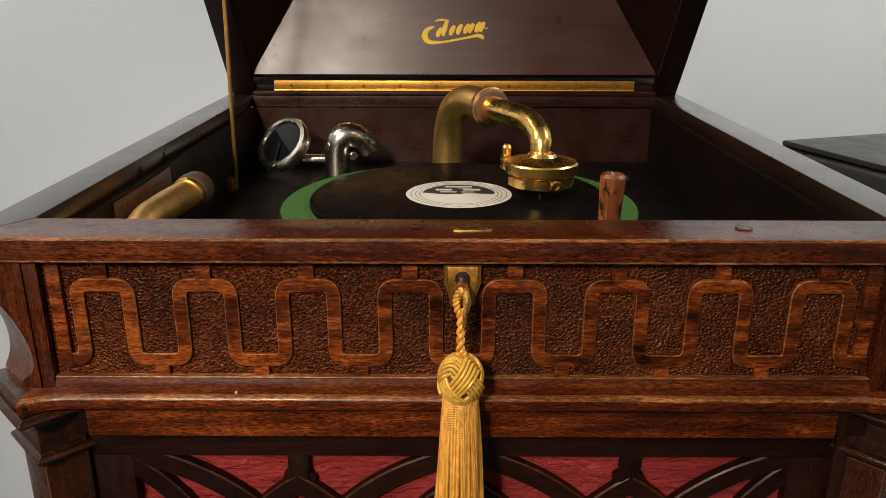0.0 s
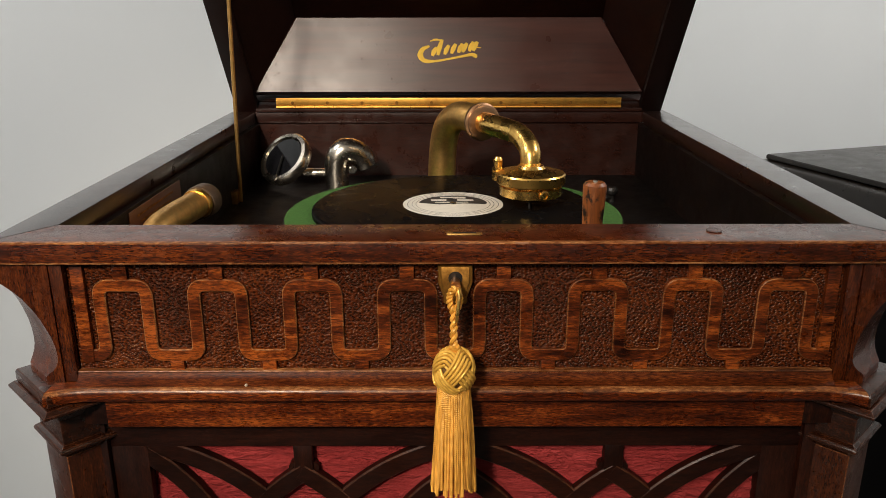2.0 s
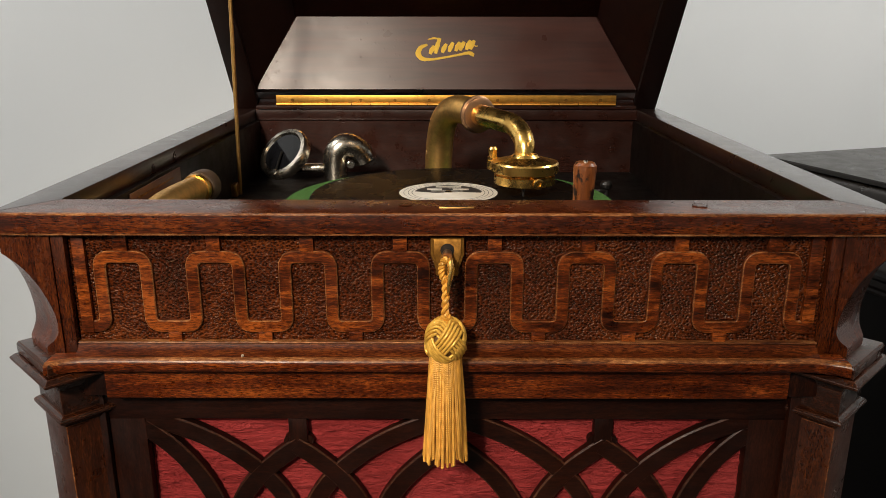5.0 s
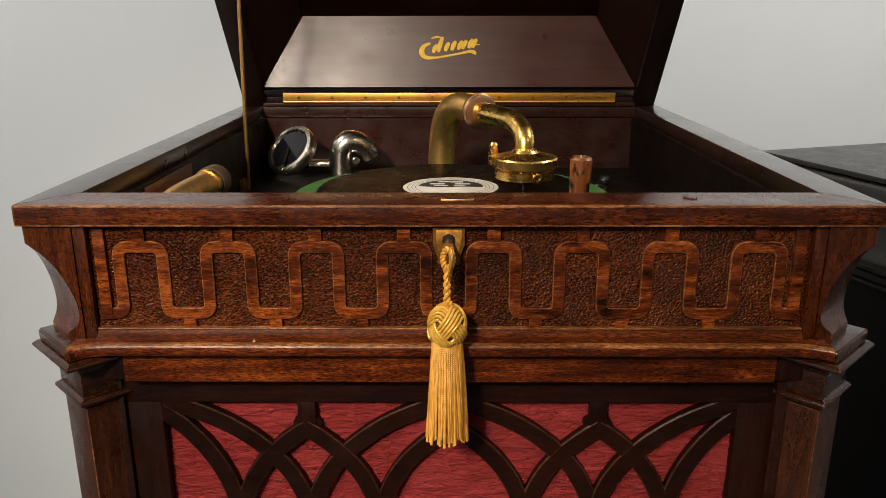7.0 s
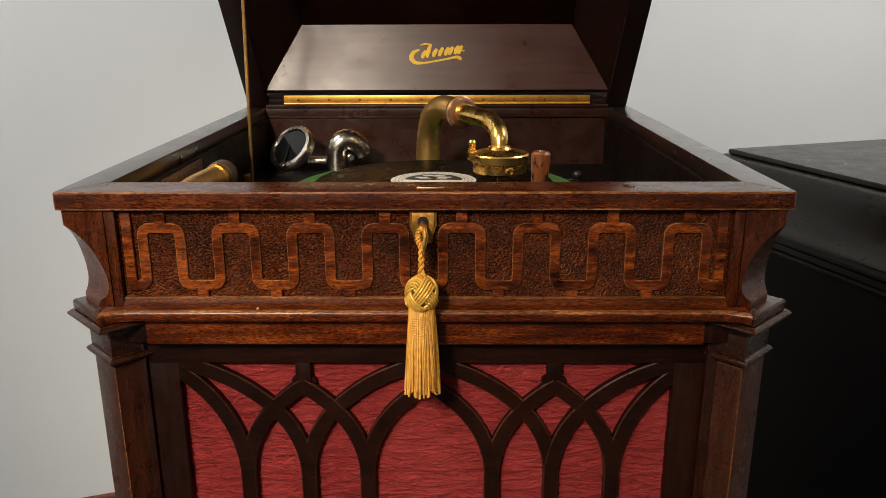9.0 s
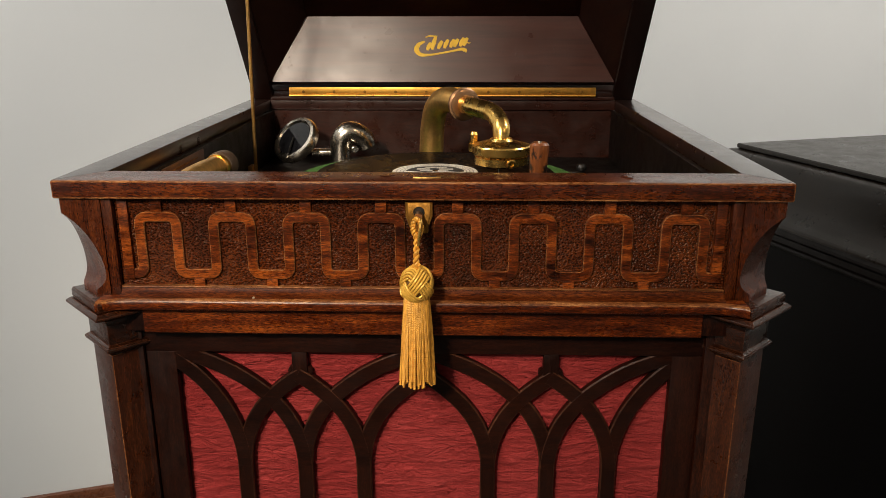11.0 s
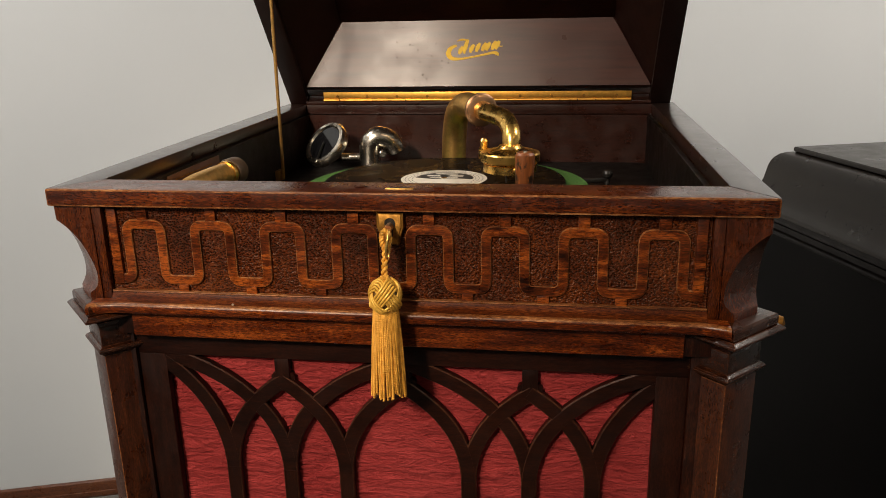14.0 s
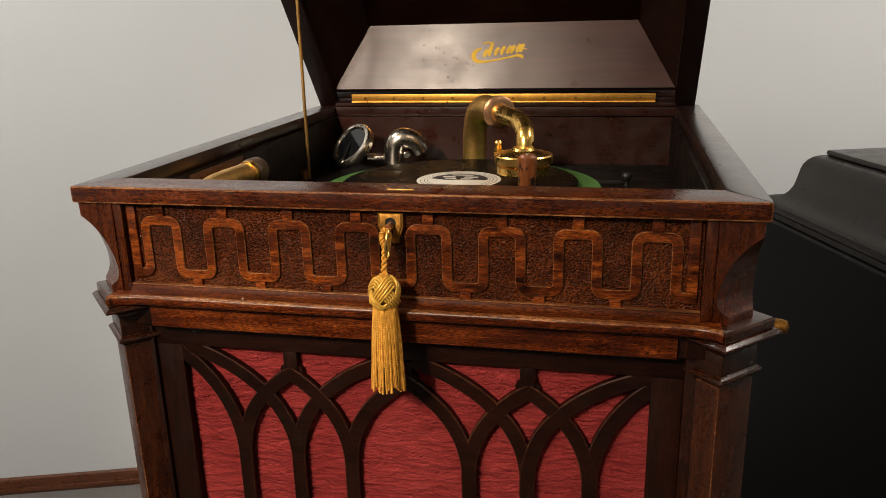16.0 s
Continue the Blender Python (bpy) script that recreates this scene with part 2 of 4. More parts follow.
def handle_material():
    m, nt, bs = material("worn_handle_wood")
    s = noise_tex(nt, coords(nt, (260, 260, 40)), 1.0, 4.0, 0.6, 1.0)
    b = noise_tex(nt, coords(nt, (1, 1, 0.6)), 130.0, 4.0, 0.65)
    col = ramp(nt, s, [(0.3, (0.095, 0.025, 0.006)), (0.7, (0.30, 0.094, 0.022))])
    f = ramp(nt, b, [(0.55, (0, 0, 0)), (0.62, (1, 1, 1))])
    nt.links.new(mix(nt, f, col, (0.012, 0.006, 0.004)), bs.inputs["Base Color"])
    bs.inputs["Roughness"].default_value = 0.38
    bump(nt, bs, b, 0.4, 0.0006)
    return m


handle_mat = handle_material()


def cloth_material():
    """Thin crinkled cotton: fine horizontal threads, uneven tone, sharp little creases with their light and shade
    tinted in.
    """
    m, nt, bs = material("red_cloth")
    weave = noise_tex(nt, coords(nt, (220, 220, 1100)), 1.0, 3.0, 0.6)
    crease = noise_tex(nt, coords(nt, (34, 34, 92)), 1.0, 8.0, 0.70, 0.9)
    crinkle = noise_tex(nt, coords(nt, (130, 130, 190)), 1.0, 5.0, 0.65, 0.3)
    patch = noise_tex(nt, coords(nt, (1, 1, 1)), 14.0, 4.0)
    f = math_node(nt, "ADD", math_node(nt, "MULTIPLY", weave, 0.5), math_node(nt, "MULTIPLY", patch, 0.5))
    col = ramp(nt, f, [(0.36, (0.275, 0.0265, 0.0260)), (0.50, (0.365, 0.0400, 0.0390)), (0.64, (0.45, 0.058, 0.056))])
    # lit ridges and shaded folds of the creases, put into the colour
    ridge_light = ramp(nt, crease, [(0.57, (0, 0, 0)), (0.72, (0.45, 0.45, 0.45))])
    fold_shade = ramp(nt, crease, [(0.30, (0.25, 0.25, 0.25)), (0.40, (0, 0, 0))])
    col = mix(nt, ridge_light, col, (0.56, 0.090, 0.085))
    col = mix(nt, fold_shade, col, (0.15, 0.010, 0.011))
    nt.links.new(col, bs.inputs["Base Color"])
    bs.inputs["Roughness"].default_value = 0.62
    bs.inputs["Specular IOR Level"].default_value = 0.15
    h = math_node(nt, "ADD", crease, math_node(nt, "MULTIPLY", crinkle, 0.35))
    h = math_node(nt, "ADD", h, math_node(nt, "MULTIPLY", weave, 0.18))
    bump(nt, bs, h, 1.0, 0.0100)
    return m


cloth_mat = cloth_material()


def silk_material():
    """Shiny golden thread, each strand a little different."""
    m, nt, bs = material("golden_silk")
    geo = nt.nodes.new("ShaderNodeNewGeometry")
    n = noise_tex(nt, coords(nt, (1, 1, 0.4)), 420.0, 3.0)
    col = ramp(nt, n, [(0.3, (0.44, 0.195, 0.024)), (0.7, (0.86, 0.445, 0.080))])
    each = ramp(nt, geo.outputs["Random Per Island"], [(0.0, (0.70, 0.66, 0.58)), (1.0, (1.08, 1.06, 1.0))])
    nt.links.new(mix(nt, 1.0, col, each, "MULTIPLY"), bs.inputs["Base Color"])
    bs.inputs["Roughness"].default_value = 0.30
    bs.inputs["Specular IOR Level"].default_value = 0.5
    bs.inputs["Specular Tint"].default_value = (1.0, 0.84, 0.46, 1)
    bump(nt, bs, noise_tex(nt, coords(nt, (1, 1, 2.5)), 900.0, 2.0), 0.4, 0.0002)
    return m


def knot_material():
    """Polished metallic-looking gold braid."""
    m, nt, bs = material("golden_braid")
    n = noise_tex(nt, coords(nt, (1, 1, 1)), 260.0, 3.0)
    nt.links.new(ramp(nt, n, [(0.3, (0.46, 0.245, 0.034)), (0.7, (0.74, 0.430, 0.076))]), bs.inputs["Base Color"])
    bs.inputs["Roughness"].default_value = 0.34
    bs.inputs["Metallic"].default_value = 0.12
    bs.inputs["Specular IOR Level"].default_value = 0.45
    bs.inputs["Specular Tint"].default_value = (1.0, 0.86, 0.5, 1)
    return m


knot_silk = knot_material()
core_silk = plain("shaded_braid", (0.10, 0.045, 0.006), 0.6, 0.3, 300.0)
silk = silk_material()


def wall_material():
    m, nt, bs = material("painted_wall")
    n = noise_tex(nt, coords(nt, (1, 1, 1)), 1.1, 3.0)
    nt.links.new(ramp(nt, n, [(0.3, (0.67, 0.705, 0.722)), (0.7, (0.725, 0.755, 0.768))]), bs.inputs["Base Color"])
    bs.inputs["Roughness"].default_value = 0.7
    bump(nt, bs, noise_tex(nt, coords(nt, (1, 1, 1)), 240.0, 3.0), 0.15, 0.0008)
    return m


wall_mat = wall_material()
ceiling_mat = plain("ceiling_paint", (0.75, 0.75, 0.73), 0.8, 0.04, 3.0)
carpet = plain("grey_carpet", (0.17, 0.165, 0.155), 0.95, 0.3, 350.0, 0.003, 0.1)

# ---- mesh helpers ----


def finish(name, bm, mat, smooth=0.0):
    bmesh.ops.recalc_face_normals(bm, faces=bm.faces[:])
    me = bpy.data.meshes.new(name)
    bm.to_mesh(me)
    bm.free()
    me.materials.append(mat)
    if mat in (wood_x, wood_z, wood_band, rim_wood):
        me.materials.append(worn_edge)
    elif mat in (dark_x, dark_z, collar_wood):
        me.materials.append(dark_edge)
    if smooth:
        me.polygons.foreach_set("use_smooth", [True] * len(me.polygons))
        me.set_sharp_from_angle(angle=radians(smooth))
    return me


def part(name, bm, mat, parent=None, label="", smooth=35.0):
    ob = new(name, finish(name, bm, mat, smooth))
    if parent is not None:
        ob.parent = parent
    if label:
        tagged(ob, label)
    return ob


def empty(name, place, label, category, group="", kind=""):
    ob = new(name)
    ob.empty_display_size = 0.05
    ob.location = place
    return tagged(ob, label, category, group, kind)


def under(name, bm, mat, thing, label="", smooth=35.0):
    """A part built in world places, hung under a thing that stands at its own base."""
    bmesh.ops.translate(bm, verts=bm.verts[:], vec=-Vector(thing.location))
    return part(name, bm, mat, thing, label, smooth)


def box(x0, x1, y0, y1, z0, z1, bev=0.0, bm=None, segs=2):
    bm = bm or bmesh.new()
    vs = [bm.verts.new((x, y, z)) for x in (x0, x1) for y in (y0, y1) for z in (z0, z1)]
    fs = [bm.faces.new([vs[i] for i in q]) for q in ((0, 1, 3, 2), (4, 6, 7, 5), (0, 4, 5, 1), (2, 3, 7, 6), (0, 2, 6, 4), (1, 5, 7, 3))]
    if bev:
        es = list({e for f in fs for e in f.edges})
        bmesh.ops.bevel(bm, geom=es, offset=bev, segments=segs, profile=0.5, affect="EDGES")
    return bm


def loft(sections, bm=None, cap=True, ring=True):
    """Joins sections of equally many points."""
    bm = bm or bmesh.new()
    rows = [[bm.verts.new(p) for p in s] for s in sections]
    n = len(rows[0])
    for a, b in zip(rows, rows[1:]):
        for i in range(n if ring else n - 1):
            j = (i + 1) % n
            bm.faces.new((a[i], a[j], b[j], b[i]))
    if cap and ring:
        bm.faces.new(rows[0][::-1])
        bm.faces.new(rows[-1])
    return bm


def tube(path, radius, sides=12, bm=None, cap=True):
    """A round bar along a path; radius is a number or one for each point."""
    path = [Vector(p) for p in path]
    radii = radius if isinstance(radius, (list, tuple)) else [radius] * len(path)
    secs, side = [], None
    for i, p in enumerate(path):
        t = (path[min(i + 1, len(path) - 1)] - path[max(i - 1, 0)]).normalized()
        if side is None:
            side = t.orthogonal().normalized()
        side = (side - t * side.dot(t)).normalized()
        up = t.cross(side)
        secs.append([p + radii[i] * (math.cos(2 * math.pi * k / sides) * side + math.sin(2 * math.pi * k / sides) * up) for k in range(sides)])
    return loft(secs, bm, cap)


def lathe(profile, centre, axis=(0, 0, 1), sides=40, bm=None):
    """Turns (radius, height) round an axis through centre."""
    axis = Vector(axis).normalized()
    a = axis.orthogonal().normalized()
    b = axis.cross(a)
    c = Vector(centre)
    secs = [[c + axis * h + max(r, 1e-5) * (math.cos(2 * math.pi * k / sides) * a + math.sin(2 * math.pi * k / sides) * b) for k in range(sides)] for r, h in profile]
    return loft(secs, bm)


def ribbon(path, width, y0, y1, chamfer, bm=None, closed_ends=True):
    """A flat bar in the x-z plane along a path of (x, z), from y0 (back) to y1 (front), its front edges chamfered."""
    pts = [Vector(p) for p in path]
    w, secs = width / 2, []
    for i, p in enumerate(pts):
        t = (pts[min(i + 1, len(pts) - 1)] - pts[max(i - 1, 0)]).normalized()
        n = Vector((-t.y, t.x))
        if 0 < i < len(pts) - 1:
            t1 = (pts[i] - pts[i - 1]).normalized()
            k = 1 / max(0.5, abs(n.dot(Vector((-t1.y, t1.x)))))
        else:
            k = 1.0
        prof = ((-w, y0), (-w, y1 + chamfer), (-w + chamfer, y1), (w - chamfer, y1), (w, y1 + chamfer), (w, y0))
        secs.append([Vector((p.x + n.x * o * k, y, p.y + n.y * o * k)) for o, y in prof])
    bm = loft(secs, bm, closed_ends)
    bm.normal_update()
    for f in bm.faces:
        if 0.25 < abs(f.normal.y) < 0.95:
            f.material_index = 1
    return bm


def curve_points(ctrl, n=8):
    """A smooth way through control points."""
    ctrl = [Vector(c) for c in ctrl]
    out = []
    for i in range(len(ctrl) - 1):
        p0, p1, p2, p3 = ctrl[max(i - 1, 0)], ctrl[i], ctrl[i + 1], ctrl[min(i + 2, len(ctrl) - 1)]
        for k in range(n):
            t = k / n
            out.append(0.5 * (2 * p1 + (p2 - p0) * t + (2 * p0 - 5 * p1 + 4 * p2 - p3) * t * t + (3 * p1 - p0 - 3 * p2 + p3) * t ** 3))
    return out + [ctrl[-1]]


def ring_flat(r0, r1, z, sides=72, a0=0.0, a1=360.0):
    bm = bmesh.new()
    n = sides
    prev = None
    for k in range(n + 1):
        a = radians(a0 + (a1 - a0) * k / n)
        cur = (bm.verts.new((r0 * math.cos(a), r0 * math.sin(a), z)), bm.verts.new((r1 * math.cos(a), r1 * math.sin(a), z)))
        if prev:
            bm.faces.new((prev[0], prev[1], cur[1], cur[0]))
        prev = cur
    return bm


# ---- the room ----
WALL, HEIGHT = 1.402, 2.55


def room_box(name, a0, a1, b0, b1, z0, z1, mat, label, category):
    bm = box(a0, a1, b0, b1, z0, z1)
    ob = part(name, bm, mat, None, "", 0.0)
    ob.rotation_euler = (0, 0, radians(TURN))
    return tagged(ob, label, category, "", "structure")


room_box("floor", -3.2, 3.4, -3.6, WALL + 0.15, -0.12, 0.0, carpet, "grey short-pile carpet covering the floor", "floor")
room_box("wall_north", -3.2, 3.4, WALL, WALL + 0.15, 0.0, HEIGHT, wall_mat, "plain pale grey painted wall behind the cabinets", "wall")
room_box("wall_west", -3.35, -3.2, -3.6, WALL + 0.15, -0.12, HEIGHT, wall_mat, "plain pale grey painted side wall", "wall")
room_box("wall_east", 3.4, 3.55, -3.6, WALL + 0.15, -0.12, HEIGHT, wall_mat, "plain pale grey painted side wall", "wall")
room_box("wall_south", -3.35, 3.55, -3.75, -3.6, -0.12, HEIGHT, wall_mat, "plain pale grey painted wall opposite", "wall")
room_box("ceiling", -3.35, 3.55, -3.75, WALL + 0.15, HEIGHT, HEIGHT + 0.1, ceiling_mat, "plain white painted ceiling", "ceiling")
skirting = [(0.0, 0.0), (-0.012, 0.0), (-0.014, 0.004), (-0.0155, 0.010), (-0.014, 0.017), (-0.010, 0.0175), (-0.010, 0.038), (-0.008, 0.043), (-0.003, 0.046), (0.0, 0.046)]
sk = loft([[Vector((a, WALL - 0.001 + y, z)) for y, z in skirting] for a in (-3.19, 3.39)])
ob = part("baseboard", sk, base_wood, None, "", 30.0)
ob.rotation_euler = (0, 0, radians(TURN))
tagged(ob, "reddish-brown varnished wooden skirting along the wall", "baseboard", "", "structure")

# ---- the phonograph cabinet ----
RIM = 1.100                  # top of the rim
cab = empty("phonograph_cabinet", (0, 0.27, 0), "carved mahogany floor phonograph with open lid and red grille", "phonograph")
HW, FRONT, BACK = 0.2715, -0.0060, 0.580
INX, INF, INB = 0.2445, 0.0320, 0.5585


def worn_bevel(bm, bev):
    """Rounds all edges and marks the rounding as rubbed wood."""
    made = bmesh.ops.bevel(bm, geom=bm.edges[:], offset=bev, segments=2, profile=0.6, affect="EDGES")
    for f in made["faces"]:
        f.material_index = 1
    return bm


def rim_piece(outline, bev=0.0015):
    bm = bmesh.new()
    lo = [bm.verts.new((x, y, RIM - 0.0140)) for x, y in outline]
    hi = [bm.verts.new((x, y, RIM)) for x, y in outline]
    n = len(outline)
    for i in range(n):
        j = (i + 1) % n
        bm.faces.new((lo[i], lo[j], hi[j], hi[i]))
    bm.faces.new(lo[::-1])
    bm.faces.new(hi)
    return worn_bevel(bm, bev)


G = 0.0002
front_rim = under("front_rim", rim_piece([(-HW, FRONT), (HW, FRONT), (INX + G, INF), (-INX - G, INF)]), rim_wood, cab, "worn mahogany front rail with scuffed edge")
for s in (-1, 1):
    under("side_rim", rim_piece([(s * HW, FRONT + 0.0006), (s * (HW + 0.0035), BACK), (s * INX, INB), (s * INX, INF)][::s]), wood_y, cab)
under("back_rim", rim_piece([(-HW - 0.0030, BACK), (-INX, INB), (INX, INB), (HW + 0.0030, BACK)]), inner_x, cab)

# lock plate let into the front rim, its two wooden plugs, and a plugged hole
strike = under("lock_strike", box(-0.0050, 0.0160, 0.0085, 0.0125, RIM - 0.002, RIM + 0.0004, 0.0002), dull_brass, cab, "small brass lock strike let into the rim")
under("strike_slot", box(-0.0015, 0.0125, 0.0098, 0.0112, RIM - 0.002, RIM + 0.0007), black_iron, cab)
for x, y, r in ((-0.0255, 0.0140, 0.0042), (0.0345, 0.0140, 0.0042), (0.154, 0.0140, 0.0045)):
    under("rim_plug", lathe([(0.0, -0.001), (r, -0.001), (r, 0.0003), (r - 0.0005, 0.0005), (0.0, 0.0005)], (x, y, RIM), sides=24), rim_wood, cab, "round wooden plug in the rim")
    rg = ring_flat(r - 0.0005, r + 0.0001, 0.0)
    bmesh.ops.translate(rg, verts=rg.verts[:], vec=(x, y, RIM + 0.0008))
    under("plug_joint", rg, dark_x, cab)
under("rim_chip", ribbon([(0.034, RIM - 0.0008), (0.038, RIM - 0.0013), (0.042, RIM - 0.0009)], 0.0013, FRONT + 0.003, FRONT - 0.0003, 0.0002), plain("bare_wood", (0.30, 0.13, 0.06), 0.6), cab, "splintered bare chip on the rim edge")

# frieze: stippled ground, meander band, border
FZ0, FZ1 = 1.0160, RIM - 0.0141
under("frieze_ground", box(-0.2290, 0.2290, 0.0022, 0.02, FZ0 - 0.001, FZ1), stipple, cab, "punched and stippled dark ground of the frieze")
PITCH, FIRST = 0.0281, 0.0145
ZT, ZB, BW = 1.0712, 1.0262, 0.0078
xs = [FIRST + PITCH * k for k in range(8)]
xs = [-x for x in reversed(xs)] + xs
corner = 0.0068


def rounded(pts, r, n=6):
    out = [Vector(pts[0])]
    for a, b, c in zip(pts, pts[1:], pts[2:]):
        a, b, c = Vector(a), Vector(b), Vector(c)
        u, v = (a - b).normalized(), (c - b).normalized()
        p, q = b + u * r, b + v * r
        for k in range(n + 1):
            t = k / n
            out.append((1 - t) ** 2 * p + 2 * t * (1 - t) * b + t * t * q)
    return out + [Vector(pts[-1])]


zig = [(-0.2225, ZB)]
for i, x in enumerate(xs):
    zig += [(x, ZB), (x, ZT)] if i % 2 == 0 else [(x, ZT), (x, ZB)]
zig.append((0.2225, ZB))
bm = ribbon(rounded(zig, corner), BW, 0.004, 0.0, 0.0006)
band = under("meander_band", bm, wood_band, cab, "raised smooth mahogany meander band")
for i in range(0, 16, 2):
    x = (xs[i] + xs[i + 1]) / 2
    under("band_tab", box(x - 0.0042, x + 0.0042, -0.0001, 0.004, ZT + 0.0035, FZ1, 0.0004), wood_band, cab)
for i in range(1, 15, 2):
    x = (xs[i] + xs[i + 1]) / 2
    under("band_tab", box(x - 0.0042, x + 0.0042, -0.0001, 0.004, FZ0, ZB - 0.0035, 0.0004), wood_band, cab)
for s in (-1, 1):
    under("frieze_stile", box(s * 0.2225 - 0.0038, s * 0.2225 + 0.0038, -0.0004, 0.006, ZB - 0.0040, FZ1 - 0.0003, 0.0006), wood_band, cab)
    under("corner_strip", box(*sorted((s * 0.2296, s * 0.2374)), -0.0022, 0.0200, 1.0098, FZ1 - 0.0002, 0.0005), block_wood, cab)
# mouldings under the frieze
cove_line = [(0.004, 1.0160), (-0.0006, 1.0160), (-0.0013, 1.0148), (-0.0026, 1.0127), (-0.0045, 1.0112), (-0.0070, 1.0102), (-0.0080, 1.0097), (0.004, 1.0097)]
under("front_cove", loft([[Vector((x, y, z)) for y, z in cove_line] for x in (-0.2294, 0.2294)]), cove_wood, cab, "dark cove under the frieze", 25.0)
POST = (0.2434, 0.0195)       # centre of the corner posts, which stand a little to the right
LEAN_X = 0.0020


def swell(line, reach, out, ends=0.004):
    """A moulding whose ends curve forward into the corner collars."""
    secs = []
    for k in range(-20, 21):
        x = reach * (k / 20 if abs(k) < 10 else math.copysign(0.5 + 0.5 * math.sqrt((abs(k) - 10) / 10), k))
        t = max(0.0, (abs(x) - (reach - 0.026)) / 0.026)
        secs.append([Vector((x, y - out * t ** 2.2 if y < ends else y, z)) for y, z in line])
    return loft(secs)


mould = [(0.004, 1.0096), (-0.0084, 1.0096), (-0.0100, 1.0092), (-0.0111, 1.0084), (-0.0118, 1.0072), (-0.0121, 1.0056), (-0.0120, 1.0028), (-0.0112, 1.0012), (-0.0085, 1.0000), (-0.0035, 0.9996), (0.004, 0.9996)]
bm = swell(mould, 0.2437, 0.0080)
for f in bm.faces:
    c = f.calc_center_median()
    if 1.0074 < c.z < 1.0095 and c.y < 0.003:
        f.material_index = 1
under("front_moulding", bm, wood_x, cab, "rounded mahogany moulding, rubbed bright along its edge", 25.0)
under("moulding_chip", lathe([(0.0, -0.0004), (0.0011, -0.0004), (0.0008, 0.0005), (0.0, 0.0007)], (-0.1260, -0.0078, 1.0103), (0.3, -0.6, 0.8), 7), plain("pale_filler", (0.34, 0.27, 0.20), 0.6), cab, "tiny pale chip on the moulding")
rail = [(0.02, 0.9993), (-0.0022, 0.9993), (-0.0030, 0.9985), (-0.0030, 0.9793), (-0.0022, 0.9785), (0.02, 0.9785)]
under("front_rail", swell(rail, 0.2150, 0.0), wood_x, cab)
for s in (-1, 1):
    under("rail_end", box(*sorted((s * 0.2152, s * 0.2450)), 0.0010, 0.0290, 0.9785, 0.9992, 0.0005), stile_wood, cab)
bead = [(0.003, 1.0153), (-0.0010, 1.0153), (-0.0017, 1.0158), (-0.0019, 1.0163), (-0.0015, 1.0168), (0.003, 1.0169)]
under("frieze_bead", loft([[Vector((x, y, z)) for y, z in bead] for x in (-0.2292, 0.2292)]), worn_edge, cab, "thin rubbed bead under the frieze", 50.0)

# corner posts: scooped block, stepped collar, square pilaster set diagonally
def diamond(h, z, s, yc):
    """The post's outline: a square set diagonally."""
    return [Vector((s * (POST[0] + a * h) + LEAN_X, yc + b * h, z)) for a, b in ((0, -1), (1, 0), (0, 1), (-1, 0))]


def turned_square(steps, s, yc, bev=0.0006):
    """A square moulding of (half diagonal, height) steps; its lips are rubbed."""
    bm = loft([diamond(h, z, s, yc) for h, z in steps])
    return worn_bevel(bm, bev)


SCOOP = [(1.0858, 0.0005), (1.0742, 0.0010), (1.0728, 0.0032), (1.0685, 0.0085), (1.0640, 0.0130), (1.0600, 0.0162), (1.0555, 0.0192), (1.0510, 0.0217), (1.0460, 0.0240), (1.0400, 0.0264), (1.0340, 0.0280), (1.0280, 0.0287), (1.0235, 0.0283), (1.0200, 0.0268), (1.0172, 0.0242), (1.0152, 0.0214), (1.0142, 0.0203), (1.0134, 0.0200), (1.0083, 0.0200)]


def corner_block(s, front):
    """The corner is cut at 45 degrees by a hollow that deepens towards the foot."""
    X, Y, xi, yi = 0.2682, -0.0030, 0.2376, 0.055
    secs = []
    for z, c in SCOOP:
        pts = [(xi, 0.0285), (xi, Y), (X - c, Y), (X, Y + c), (X, yi), (0.2446, yi), (0.2446, 0.0285)]
        if not front:
            pts = [(max(x, 0.2446 + 0.0001 * k), 0.564 - y) for k, (x, y) in enumerate(pts)]
        secs.append([Vector((s * x, y, z)) for x, y in pts])
    return loft(secs)


for s in (-1, 1):
    for yc, front in ((POST[1], True), (0.564 - POST[1], False)):
        under("corner_block", corner_block(s, front), block_wood, cab, "scooped mahogany corner block" if front else "", 28.0)
        under("collar_step", turned_square([(0.0385, 0.9998), (0.0392, 1.0010), (0.0392, 1.0062), (0.0376, 1.0082)], s, yc, 0.0004), collar_wood, cab)
        under("collar_ledge", turned_square([(0.0290, 0.9865), (0.0310, 0.9905), (0.0370, 0.9935), (0.0440, 0.9948), (0.0452, 0.9956), (0.0452, 0.9970), (0.0410, 0.9996)], s, yc, 0.0004), collar_wood, cab)
        under("collar_neck", turned_square([(0.0288, 0.9698), (0.0288, 0.9864)], s, yc), collar_wood, cab)
        under("collar_bead", turned_square([(0.0275, 0.9606), (0.0305, 0.9634), (0.0334, 0.9649), (0.0338, 0.9666), (0.0324, 0.9680), (0.0290, 0.9697)], s, yc, 0.0004), collar_wood, cab)
        under("pilaster", turned_square([(0.0272, 0.1200), (0.0272, 0.9605)], s, yc), wood_z, cab)
        under("pilaster_foot", turned_square([(0.0330, 0.0), (0.0330, 0.1199)], s, yc, 0.0020), wood_z, cab)

